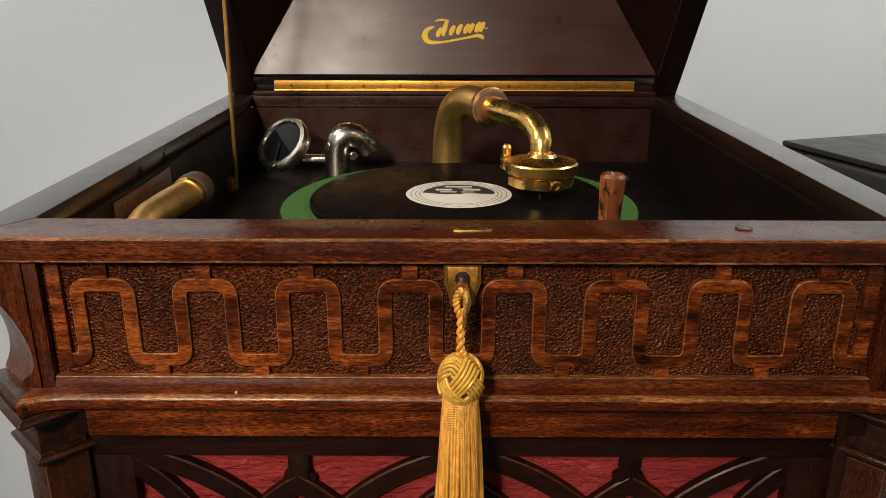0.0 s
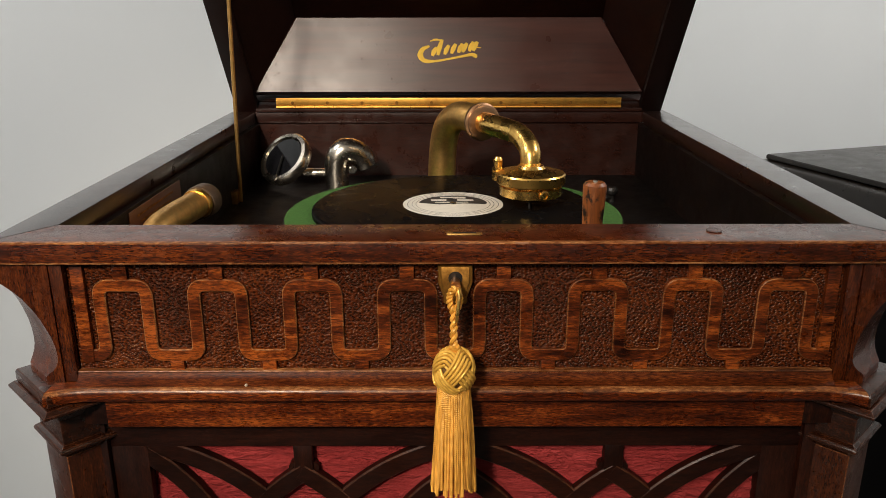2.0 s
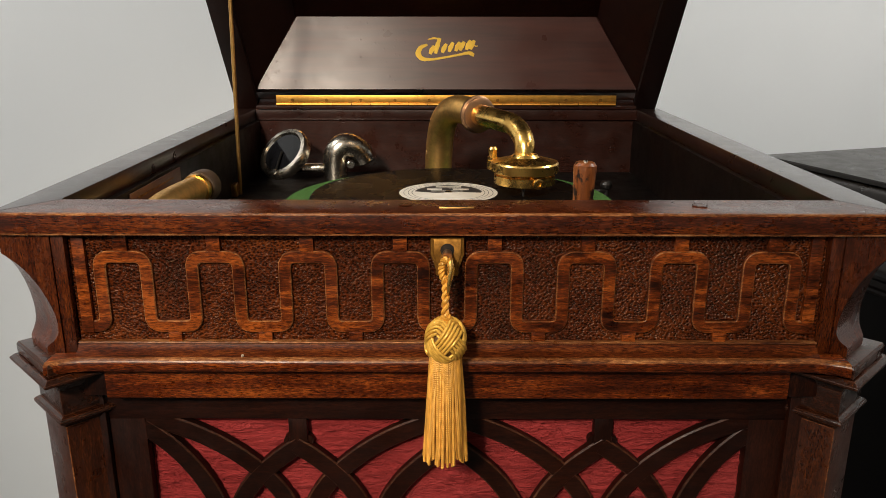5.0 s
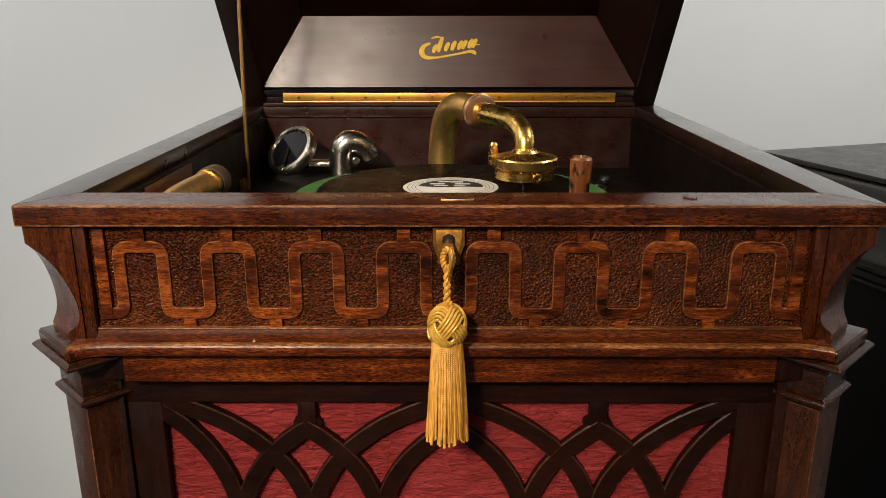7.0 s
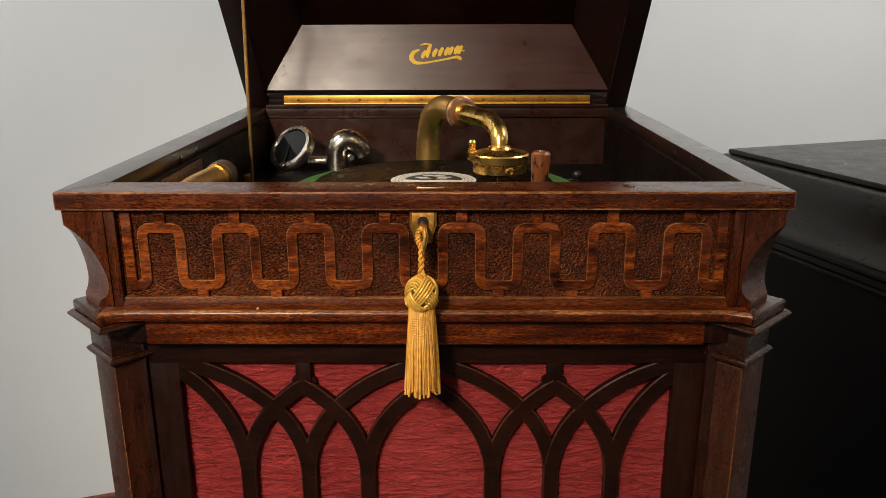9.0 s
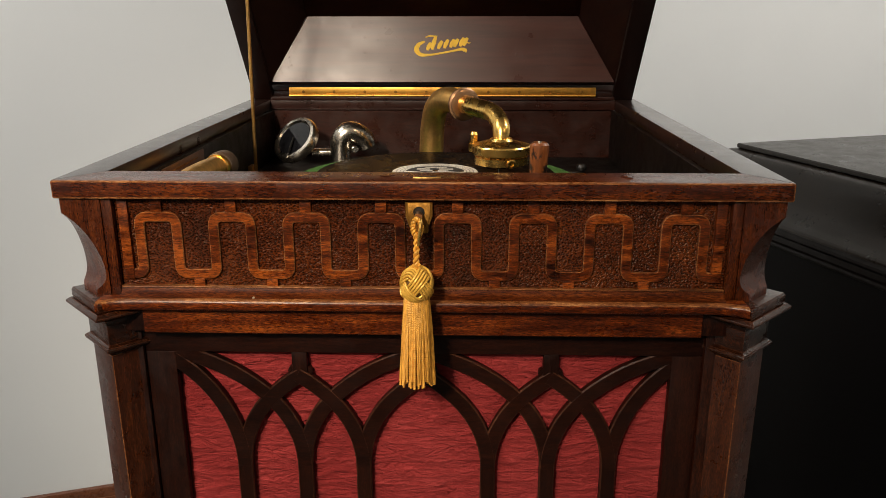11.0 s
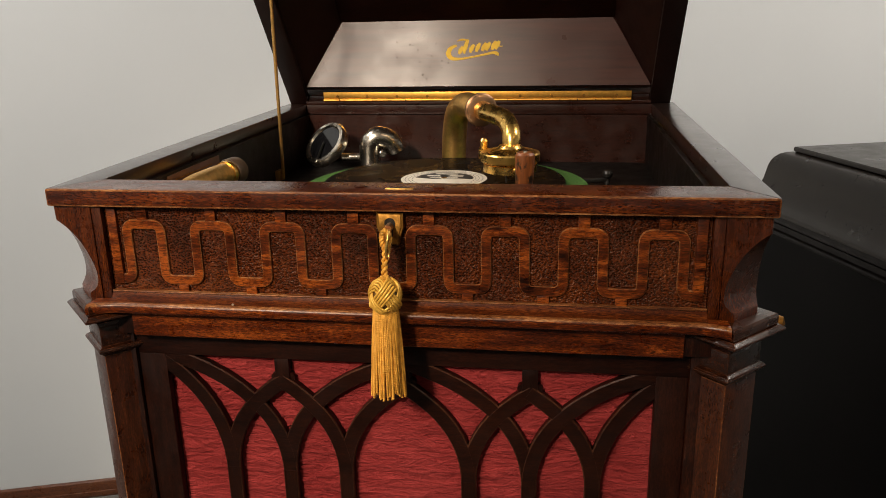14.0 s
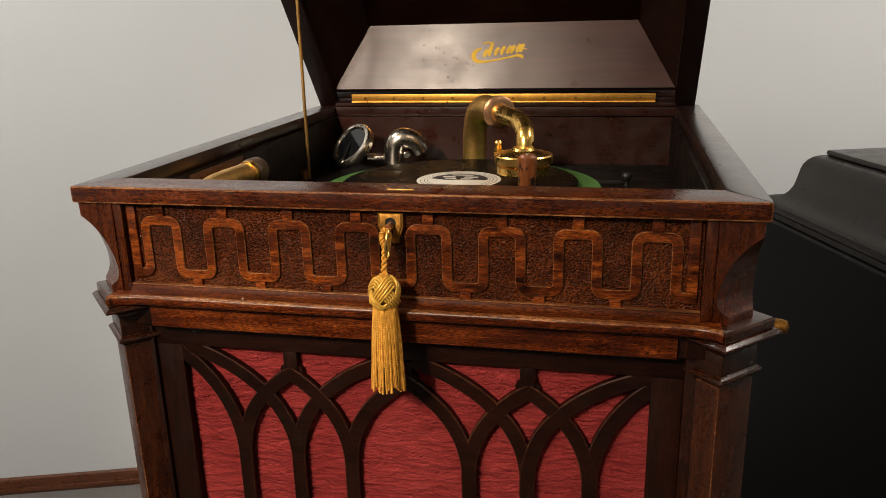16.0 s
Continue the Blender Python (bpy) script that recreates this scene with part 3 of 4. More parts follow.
# carcass
for s in (-1, 1):
    under("side_panel", box(*sorted((s * 0.2545, s * 0.2450)), 0.030, 0.520, 0.10, FZ1, 0.0), wood_z, cab)
    under("front_stile", box(*sorted((s * 0.2224, s * 0.2450)), 0.0070, 0.0290, 0.10, 0.9783, 0.0008), stile_wood, cab)
under("back_panel", box(-0.2440, 0.2440, 0.5640, 0.5740, 0.10, FZ1), dark_z, cab)
under("bottom_panel", box(-0.2440, 0.2440, 0.032, 0.5635, 0.10, 0.118), dark_x, cab)
under("plinth_rail", box(-0.222, 0.222, 0.0065, 0.0300, 0.10, 0.30, 0.001), wood_x, cab)

# inside of the well
WELL = 1.020
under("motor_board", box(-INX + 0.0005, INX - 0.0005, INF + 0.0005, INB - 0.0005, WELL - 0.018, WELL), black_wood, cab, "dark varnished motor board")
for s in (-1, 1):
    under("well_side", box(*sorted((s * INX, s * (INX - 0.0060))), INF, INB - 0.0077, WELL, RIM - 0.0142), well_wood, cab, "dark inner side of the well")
under("well_back", box(-INX + 0.0002, INX - 0.0002, INB - 0.0075, INB - 0.0002, WELL, 1.0855), inner_x, cab, "reddish dark inner back of the well")
under("well_front", box(-0.2384, 0.2384, INF - 0.004, INF, WELL, RIM - 0.0142), dark_x, cab)

# grille door
DF = 0.0105
door = under("grille_door", box(-0.2222, 0.2222, DF, DF + 0.0130, 0.9570, 0.9780, 0.0006), dark_x, cab, "dark pierced Gothic grille door")
SP = 0.0508
MID = 0.0025                  # the tracery stands a little off the centre
EDGE = 0.1985


def sub(name, bm, mat, parent, label="", smooth=35.0):
    """A sub-part built in world places: its part's thing stands at the cabinet's base."""
    bmesh.ops.translate(bm, verts=bm.verts[:], vec=-Vector(cab.location))
    return part(name, bm, mat, parent, label, smooth)


for s in (-1, 1):
    sub("door_stile", box(*sorted((s * EDGE, s * 0.2221)), DF + 0.0001, DF + 0.013, 0.30, 0.9569, 0.0006), dark_z, door)
sub("door_bottom_rail", box(-EDGE, EDGE, DF + 0.0001, DF + 0.013, 0.30, 0.36, 0.0006), dark_x, door)
RIBW, SPRING, RAD, FLAT = 0.0126, 0.8530, 0.0900, 0.1430
bars = [-2.99 * SP, -1.99 * SP, -1.02 * SP, 1.02 * SP, 1.99 * SP, 2.99 * SP]
count = 0
for b in bars:
    sub("mullion", ribbon([(b + MID, 0.355), (b + MID, SPRING)], RIBW, DF + 0.0068, DF + 0.0003, 0.0010), dark_z, door)
    for side in (-1, 1):
        arc = []
        for k in range(0, 39):
            a = radians(2.0 * k)
            rad = 0.118 if side * b > 2.5 * SP else RAD
            a1 = min(a, math.pi / 4) if rad == RAD else a
            x = b + side * (rad * (1 - math.cos(a1)) + FLAT * (math.cos(a1) - math.cos(a)))
            z = SPRING + rad * math.sin(a1) + FLAT * (math.sin(a) - math.sin(a1))
            if z > 0.9690 or abs(x) > 0.2060:
                break
            inward = side * b < 0
            if inward and abs(b) > 2.5 * SP and abs(x - b) > SP * 1.02:
                break
            if not inward and abs(b) < 1.5 * SP and abs(x - b) > SP * 1.02:
                break
            if inward and abs(b) < 1.5 * SP and x * b < 0:
                break
            arc.append((x, z))
            if k == 34:
                run = (0.9700 - z) / math.cos(a)
                arc.append((x + side * run * math.sin(a), 0.9700))
                break
        count += 1
        off = 0.0003 + 0.00012 * (count % 5)
        sub("tracery_rib", ribbon([(x + MID, z) for x, z in arc], RIBW, DF + 0.0068, DF + off, 0.0010), dark_x, door)
for x in (-1.99 * SP + MID, MID, 1.99 * SP + MID):
    sub("tracery_post", box(x - 0.0062, x + 0.0062, DF + 0.0010, DF + 0.012, 0.9320, 0.9569, 0.0008), dark_z, door)
    for s in (-1, 1):
        sub("tracery_cusp", lathe([(0.0, -0.004), (0.0042, -0.004), (0.0042, 0.004), (0.0, 0.004)], (x + s * 0.0058, DF + 0.0065, 0.9395), (0, 1, 0), 14), dark_z, door)

# red cloth behind the grille, softly creased
bm = bmesh.new()
NX, NZ = 200, 320
grid = []
for j in range(NZ + 1):
    z = 0.33 if j == 0 else 0.700 + (0.972 - 0.700) * (j - 1) / (NZ - 1)
    row = []
    for i in range(NX + 1):
        x = -0.215 + 0.43 * i / NX
        w = z + 0.006 * noise.noise(Vector((x * 12, 2.0, z * 9)))
        ridge = (1 - abs(noise.noise(Vector((x * 24 + z * 14, 3.0, w * 130))))) ** 7
        small = (1 - abs(noise.noise(Vector((x * 60 - z * 20, 8.0, w * 260))))) ** 5
        mid = noise.noise(Vector((x * 75, 5.0, w * 120)))
        d = 0.0010 * noise.noise(Vector((x * 9 + 7, 1.0, z * 30))) - 0.0013 * ridge - 0.0008 * small + 0.0003 * mid
        row.append(bm.verts.new((x, DF + 0.0088 + d, z)))
    grid.append(row)
for j in range(NZ):
    for i in range(NX):
        bm.faces.new((grid[j][i], grid[j][i + 1], grid[j + 1][i + 1], grid[j + 1][i]))
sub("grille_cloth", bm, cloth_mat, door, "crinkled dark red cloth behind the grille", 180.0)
sub("cloth_backing", box(-0.217, 0.217, DF + 0.0135, DF + 0.0165, 0.33, 0.972), dark_x, door)

# lid, hinged along the back and propped half open
HINGE = Vector((0, 0.5572, 1.1065))
OPEN = 52.0


def lid_place(x, f, u):
    c, s = math.cos(radians(OPEN)), math.sin(radians(OPEN))
    return Vector((x, HINGE.y - f * c + u * s, HINGE.z + f * s + u * c))


def lid_mesh(sections_local):
    return loft([[lid_place(*p) for p in sec] for sec in sections_local])


LF = 0.556                     # depth of the lid from hinge to front edge
LW = 0.2690


def lid_strip(x0, x1, f0, f1, u0, u1, bev=0.001):
    bm = box(x0, x1, f0, f1, u0, u1, bev)
    for v in bm.verts:
        v.co = lid_place(*v.co)
    return bm


lid = under("lid", lid_strip(-0.195, 0.195, 0.0675, LF - 0.080, 0.0835, 0.0935), dark_x, cab, "raised hipped mahogany lid propped half open")
for s in (-1, 1):
    sub("lid_side_rail", lid_strip(*sorted((s * 0.2415, s * LW)), -0.014, LF, 0.0005, 0.0120), dark_y, lid)
sub("lid_back_rail", lid_strip(-0.2665, 0.2665, -0.014, -0.0025, 0.0125, 0.0330), dark_x, lid)
sub("lid_hinge_rail", lid_strip(-0.2412, 0.2412, -0.0135, -0.0028, 0.0008, 0.0124), dark_x, lid)
sub("lid_front_rail", lid_strip(-0.2414, 0.2414, LF - 0.024, LF, 0.0005, 0.0120), dark_x, lid)
I0, I1, U0, U1, T = 0.0170, 0.0720, 0.0090, 0.0820, 0.010


def hip(x0, x1, back=True):
    """One sloping board of the lid, mitred at its ends."""
    fa, fb = (I0, I1) if back else (LF - 0.012 - I0, LF - 0.012 - I1)
    d = -1 if back else 1
    inner = [(-x0, fa, U0), (x0, fa, U0), (x1, fb, U1), (-x1, fb, U1)]
    outer = [(-x0 - 0.012, fa + d * 0.011, U0 + 0.006), (x0 + 0.012, fa + d * 0.011, U0 + 0.006), (x1 + 0.009, fb + d * 0.008, U1 + T), (-x1 - 0.009, fb + d * 0.008, U1 + T)]
    return lid_mesh([inner, outer])


sub("lid_back_board", hip(0.2410, 0.1890), board_mat, lid, "glossy dark veneer board, blistered, with gold mark")
sub("lid_front_board", hip(0.2405, 0.1905, False), dark_x, lid)
for s in (-1, 1):
    inner = [(s * 0.2412, I0 - 0.004, U0 - 0.0006), (s * 0.1912, I1, U1), (s * 0.1912, LF - 0.012 - I1, U1), (s * 0.2412, LF - 0.008 - I0, U0 - 0.0006)]
    outer = [(s * 0.2540, I0 - 0.014, U0 + 0.006), (s * 0.2000, I1 - 0.008, U1 + T), (s * 0.2000, LF - 0.004 - I1, U1 + T), (s * 0.2540, LF - I0, U0 + 0.006)]
    sub("lid_side_board", lid_mesh([inner, outer]), dark_y, lid)

# gold mark on the board: a hooked flourish, a row of slanted strokes and a sweep under them
e_up = (lid_place(0, I1, U1) - lid_place(0, I0, U0))
e_up.normalize()
e_out = Vector((1, 0, 0)).cross(e_up).normalized()
if e_out.y > 0:
    e_out = -e_out


def on_board(x, s, lift=0.0004):
    return lid_place(0, I0, U0) + Vector((x + 0.0012, 0, 0)) + e_up * s + e_out * lift


def brush(points, widths, bm=None):
    bm = bm or bmesh.new()
    pts = curve_points([(x, s, 0) for x, s in points], 7)
    n = len(pts)
    prev = None
    for i, p in enumerate(pts):
        t = (pts[min(i + 1, n - 1)] - pts[max(i - 1, 0)]).normalized()
        k = i / (n - 1) * (len(widths) - 1)
        j = min(int(k), len(widths) - 2)
        w = 0.60 * (widths[j] + (widths[j + 1] - widths[j]) * (k - j))
        nx, ns = -t.y * w, t.x * w
        cur = [bm.verts.new(on_board(p.x + a * nx, p.y + a * ns, h)) for a, h in ((-1, 0.0001), (-0.8, 0.0005), (0.8, 0.0005), (1, 0.0001))]
        if prev:
            for a in range(3):
                bm.faces.new((prev[a], prev[a + 1], cur[a + 1], cur[a]))
        prev = cur
    return bm


LB = 0.0358
bm = brush([(-0.008, LB + 0.0270), (-0.017, LB + 0.0285), (-0.0245, LB + 0.0265)], [0.0012, 0.0022, 0.0012])
brush([(-0.0250, LB + 0.0205), (-0.0335, LB + 0.0165), (-0.0365, LB + 0.0090), (-0.0310, LB + 0.0025), (-0.0180, LB + 0.0020), (-0.002, LB + 0.0045), (0.014, LB + 0.0075), (0.027, LB + 0.0100), (0.0315, LB + 0.0080), (0.0310, LB + 0.0062)], [0.0020, 0.0046, 0.0062, 0.0044, 0.0026, 0.0022, 0.0024, 0.0034, 0.0050, 0.0030], bm)
for x, h in ((-0.0195, 0.0075), (-0.0125, 0.0140), (-0.0040, 0.0080), (0.0045, 0.0085), (0.0130, 0.0080), (0.0185, 0.0080), (0.0265, 0.0085), (0.0315, 0.0080)):
    b0 = LB + 0.0088 + 0.12 * (x + 0.02)
    brush([(x - 0.0022, b0 - 0.0006), (x, b0 + h * 0.65), (x + 0.0032, b0 + h * 1.35)], [0.0028, 0.0052, 0.0030], bm)
brush([(0.0335, LB + 0.0195), (0.0365, LB + 0.0185), (0.0390, LB + 0.0190)], [0.0008, 0.0014, 0.0006], bm)
sub("gold_mark", bm, gold, lid, "gold transfer flourish with slanted strokes")

# long brass hinge: leaf, barrel knuckles and screws
hinge = under("piano_hinge", box(-0.2165, 0.2165, 0.5555, 0.5570, 1.1068, 1.1178, 0.0002), hinge_brass, cab, "long brass piano hinge")
for k in range(18):
    x0 = -0.2165 + 0.433 * k / 18
    sub("knuckle", tube([(x0 + 0.0004, 0.5558, 1.1066), (x0 + 0.433 / 18 - 0.0004, 0.5558, 1.1066)], 0.0024, 10), hinge_brass, hinge)
for k in range(10):
    sub("screw", lathe([(0.0, -0.0006), (0.0022, -0.0006), (0.0018, 0.0003), (0.0, 0.0003)], (-0.196 + 0.0436 * k, 0.5552, 1.1115), (0, -1, 0), 10), old_brass, hinge)

under("hinge_ledge", box(-0.2430, 0.2430, 0.5560, 0.5690, 1.1001, 1.1046, 0.0006), inner_x, cab)

# lid stay
stay = empty("lid_stay", (-0.2305, 0.405, 1.022), "thin brass lid stay rod propping the lid", "lid stay")
under("rod", tube([(-0.2305, 0.4050, 1.022), (-0.2213, 0.3860, 1.237), (-0.2172, 0.3775, 1.333)], 0.0021, 10), dull_brass, stay)
under("foot_plate", box(-0.2384, -0.2325, 0.397, 0.413, 1.0205, 1.034, 0.0003), dull_brass, stay)
under("top_pivot", lathe([(0.0, 0.0), (0.004, 0.0), (0.004, 0.024), (0.0, 0.024)], (-0.2412, 0.3775, 1.333), (1, 0, 0), 16), dull_brass, stay)

# lock escutcheon
esc_out = [(-0.0104, 1.0850), (0.0104, 1.0850), (0.0104, 1.0735), (0.0098, 1.0722), (0.0070, 1.0640), (0.0072, 1.0615), (0.0064, 1.0600), (-0.0064, 1.0600), (-0.0072, 1.0615), (-0.0070, 1.0640), (-0.0098, 1.0722), (-0.0104, 1.0735)]


def plate(outline, y0, y1, shrink=0.0006):
    cx = sum(p[0] for p in outline) / len(outline)
    cz = sum(p[1] for p in outline) / len(outline)
    ins = [(x + (cx - x) * shrink / 0.012, z + (cz - z) * shrink / 0.012) for x, z in outline]
    return loft([[Vector((x, y0, z)) for x, z in outline], [Vector((x, (y0 + 2 * y1) / 3, z)) for x, z in outline], [Vector((x, y1, z)) for x, z in ins]])


escutcheon = under("escutcheon", plate(esc_out, 0.002, -0.0018), old_brass, cab, "worn brass keyhole escutcheon")
sub("inner_plate", plate([(x * 0.80, 1.0725 + (z - 1.0725) * 0.86) for x, z in esc_out], -0.0016, -0.0023, 0.0003), old_brass, escutcheon)
sub("keyhole", plate([(0.0042 * math.cos(a), 1.0765 + 0.0042 * math.sin(a)) for a in [radians(k * 20 - 60) for k in range(16)]] + [(-0.0022, 1.0665), (0.0022, 1.0665)], -0.0021, -0.0025, 0.0001), black_iron, escutcheon)

# crank on the far side panel
crank = empty("crank", (0.2530, 0.22, 0.925), "crank with a dull brass arm and rounded knob", "crank")
under("shaft", tube([(0.2500, 0.22, 0.925), (0.300, 0.22, 0.925)], 0.0050, 12), dull_brass, crank)
under("arm", tube(curve_points([(0.300, 0.22, 0.925), (0.302, 0.19, 0.930), (0.303, 0.15, 0.9500), (0.302, 0.118, 0.9650)], 6), 0.0045, 12), dull_brass, crank)
under("knob", lathe([(0.0, -0.012), (0.0046, -0.011), (0.0062, -0.004), (0.0066, 0.002), (0.0055, 0.0070), (0.0, 0.0090)], (0.3045, 0.102, 0.9685), (0.95, -0.3, 0), 20), old_brass, crank)

# ---- turntable and record ----
TC = Vector((0.0018, 0.2560, 0))
turntable = empty("turntable", (TC.x, TC.y, WELL), "round turntable with green felt in the well", "turntable")
under("platter", lathe([(0.0, 0.010), (0.146, 0.010), (0.1515, 0.013), (0.1525, 0.020), (0.1525, 0.0265), (0.1515, 0.0280), (0.0, 0.0280)], (TC.x, TC.y, WELL), sides=96), black_iron, turntable, "dark metal platter")
under("felt", lathe([(0.0, 0.0280), (0.1508, 0.0280), (0.1512, 0.0288), (0.1504, 0.0296), (0.0, 0.0296)], (TC.x, TC.y, WELL), sides=96), felt, turntable, "green felt cover")
under("spindle_bearing", lathe([(0.0, 0.0), (0.03, 0.0), (0.03, 0.0099), (0.0, 0.0099)], (TC.x, TC.y, WELL), sides=24), black_iron, turntable)
RZ = WELL + 0.0297
record = empty("record", (TC.x, TC.y, RZ), "black shellac disc record lying on the turntable", "record")
disc = part("disc", lathe([(0.0, 0.0), (0.1252, 0.0), (0.1268, 0.0012), (0.1272, 0.0030), (0.1268, 0.0050), (0.1252, 0.0063), (0.1225, 0.0065), (0.0, 0.0065)], (0, 0, 0), sides=128), shellac, record)
part("run_out", lathe([(0.0440, 0.0063), (0.0560, 0.0063), (0.0555, 0.00665), (0.0440, 0.00665)], (0, 0, 0), sides=72), shellac, record, "smooth glossy run-out band")
label = part("label", lathe([(0.0, 0.0064), (0.0455, 0.0064), (0.0455, 0.00675), (0.0, 0.00675)], (0, 0, 0), sides=72), paper, record, "cream paper label with dark picture band and bars")


for r in (0.0415, 0.0375, 0.0340):
    part("printed_ring", ring_flat(r - 0.0006, r, 0.00682), ink, label)
bm = bmesh.new()
arc = [(0.0315 * math.cos(radians(a)), 0.0315 * math.sin(radians(a)), 0.00682) for a in range(8, 173, 5)]
top = [bm.verts.new(p) for p in arc]
low = [bm.verts.new((-0.031, 0.003, 0.00682)), bm.verts.new((-0.012, -0.003, 0.00682)), bm.verts.new((0.010, 0.001, 0.00682)), bm.verts.new((0.030, -0.002, 0.00682))]
bm.faces.new(top + low)
part("printed_band", bm, ink, label)
for x0, x1, y0, y1 in ((-0.012, 0.012, 0.021, 0.026), (-0.020, -0.006, 0.010, 0.016), (0.004, 0.019, 0.010, 0.016), (-0.016, 0.014, 0.0035, 0.0065), (0.0, 0.012, 0.0175, 0.0192)):
    bm = bmesh.new()
    bm.faces.new([bm.verts.new((x, y, 0.00690)) for x, y in ((x0, y0), (x1, y0), (x1, y1), (x0, y1))])
    part("printed_bar", bm, paper, label)
part("spindle", lathe([(0.0, 0.006), (0.0035, 0.006), (0.0035, 0.0074), (0.0025, 0.0080), (0.0, 0.0081)], (0, 0, 0), sides=20), nickel, record)

# ---- tone arm ----
arm = empty("tone_arm", (-0.0085, 0.405, WELL), "brass tone arm with horizontal round reproducer over record", "tone arm")
low_path = curve_points([(-0.0085, 0.405, WELL + 0.001), (-0.0085, 0.405, 1.055), (-0.0065, 0.401, 1.085), (-0.0010, 0.389, 1.108), (0.0110, 0.371, 1.1195), (0.0305, 0.347, 1.1170)], 8)
nlow = len(low_path)
under("bend", tube(low_path, [0.0152 - 0.0008 * i / (nlow - 1) for i in range(nlow)], 28), dull_brass, arm, "broad dull brass bend")
under("base_flange", lathe([(0.0, 0.0), (0.026, 0.0), (0.026, 0.004), (0.020, 0.007), (0.0, 0.007)], (-0.0085, 0.405, WELL), sides=36), dull_brass, arm)
ax = (Vector((0.046, 0.311, 1.1165)) - Vector((0.0295, 0.348, 1.1170))).normalized()
jc = Vector((0.0305, 0.347, 1.1170))
under("joint_ring", lathe([(0.0, 0.0), (0.0172, 0.0), (0.0190, 0.0012), (0.0190, 0.0045), (0.0168, 0.0056), (0.0175, 0.0066), (0.0175, 0.0090), (0.0140, 0.0105), (0.0, 0.0105)], jc, ax, 36), copper, arm, "pinkish flanged joint ring")
up_path = curve_points([jc + ax * 0.008, jc + ax * 0.026, (0.0510, 0.3060, 1.1160), (0.0630, 0.2850, 1.1140), (0.0700, 0.2700, 1.1065), (0.0720, 0.2610, 1.0990), (0.0720, 0.2575, 1.0890)], 8)
nu = len(up_path)
under("upper_tube", tube(up_path, [0.0110 - 0.0018 * i / (nu - 1) for i in range(nu)], 24), brass, arm, "polished brass tube")
RC = (0.0715, 0.2470, 0)
reproducer = under("reproducer", lathe([(0.0, 1.0650), (0.0250, 1.0650), (0.0278, 1.0662), (0.0278, 1.0738), (0.0250, 1.0742), (0.0250, 1.0760), (0.0297, 1.0764), (0.0308, 1.0772), (0.0308, 1.0845), (0.0297, 1.0860), (0.0220, 1.0880), (0.0130, 1.0900), (0.0110, 1.0925), (0.0, 1.0925)], RC, sides=64), brass, arm, "round polished brass reproducer")


def arm_sub(name, bm, mat, label=""):
    bmesh.ops.translate(bm, verts=bm.verts[:], vec=-Vector(arm.location))
    return part(name, bm, mat, reproducer, label)


arm_sub("set_screw", lathe([(0.0, 0.0), (0.0048, 0.0), (0.0048, 0.0016), (0.0038, 0.0022), (0.0026, 0.0022), (0.0022, 0.0008), (0.0, 0.0008)], (0.0805, 0.2207, 1.0700), (0.36, -0.93, 0), 18), brass)
arm_sub("needle", tube([(0.0690, 0.2300, 1.0655), (0.0690, 0.2280, WELL + 0.0372)], 0.0009, 8), black_iron)
arm_sub("weight_pin", lathe([(0.0, 0.0), (0.0052, 0.0), (0.0052, 0.0030), (0.0038, 0.0040), (0.0044, 0.0105), (0.0028, 0.0130), (0.0, 0.0132)], (0.0430, 0.2620, 1.0840), (0, 0, 1), 20), brass)
arm_sub("lug", tube([(0.0445, 0.2600, 1.0765), (0.0445, 0.2600, 1.0846)], 0.0070, 16), brass)

arm.location.y += 0.007

# spare nickel reproducer on its elbow, at the back of the well
spare = empty("spare_reproducer", (-0.1330, 0.470, WELL), "nickel-plated spare reproducer with elbow resting on motor board", "reproducer")
el = curve_points([(-0.1340, 0.470, WELL), (-0.1340, 0.470, 1.045), (-0.1320, 0.470, 1.056), (-0.1240, 0.472, 1.0635), (-0.1120, 0.476, 1.0610), (-0.1030, 0.480, 1.0530), (-0.0990, 0.482, 1.0450)], 8)
under("elbow", tube(el, [0.0142 + 0.0010 * math.sin(3.1 * i / (len(el) - 1)) for i in range(len(el))], 28), nickel, spare, "worn nickel elbow tube")
under("elbow_screw", lathe([(0.0, -0.004), (0.0050, -0.004), (0.0050, 0.002), (0.0036, 0.0032), (0.0, 0.0032)], (-0.1140, 0.4590, 1.0430), (0.2, -1, 0.1), 18), nickel, spare)
under("elbow_mouth", lathe([(0.0, 0.0), (0.0125, 0.0), (0.0125, 0.0012), (0.0, 0.0012)], (-0.0988, 0.4821, 1.0446), el[-1] - el[-2], 24), black_iron, spare)
RN = Vector((-0.42, -0.60, 0.62)).normalized()
rc = Vector((-0.1960, 0.468, 1.0560))
under("sound_box", lathe([(0.0, -0.010), (0.0300, -0.010), (0.0335, -0.0085), (0.0340, -0.004), (0.0335, 0.001), (0.0318, 0.0030), (0.0272, 0.0034), (0.0252, 0.0005), (0.0, 0.0005)], rc, RN, 56), nickel, spare, "nickel ring of the sound box")
under("diaphragm", lathe([(0.0, 0.0006), (0.0251, 0.0006), (0.0251, 0.0012), (0.0, 0.0012)], rc, RN, 48), black_gloss, spare, "black glossy diaphragm")
under("stem", tube(curve_points([rc - RN * 0.008 + Vector((0.018, 0, -0.014)), (-0.160, 0.474, 1.0365), (-0.138, 0.470, 1.0370)], 6), 0.0055, 16), nickel, spare)
rr = RN.cross(Vector((0, 0, 1))).normalized()
ru = rr.cross(RN).normalized()
foot = rc - ru * 0.031 - rr * 0.010 + RN * 0.004
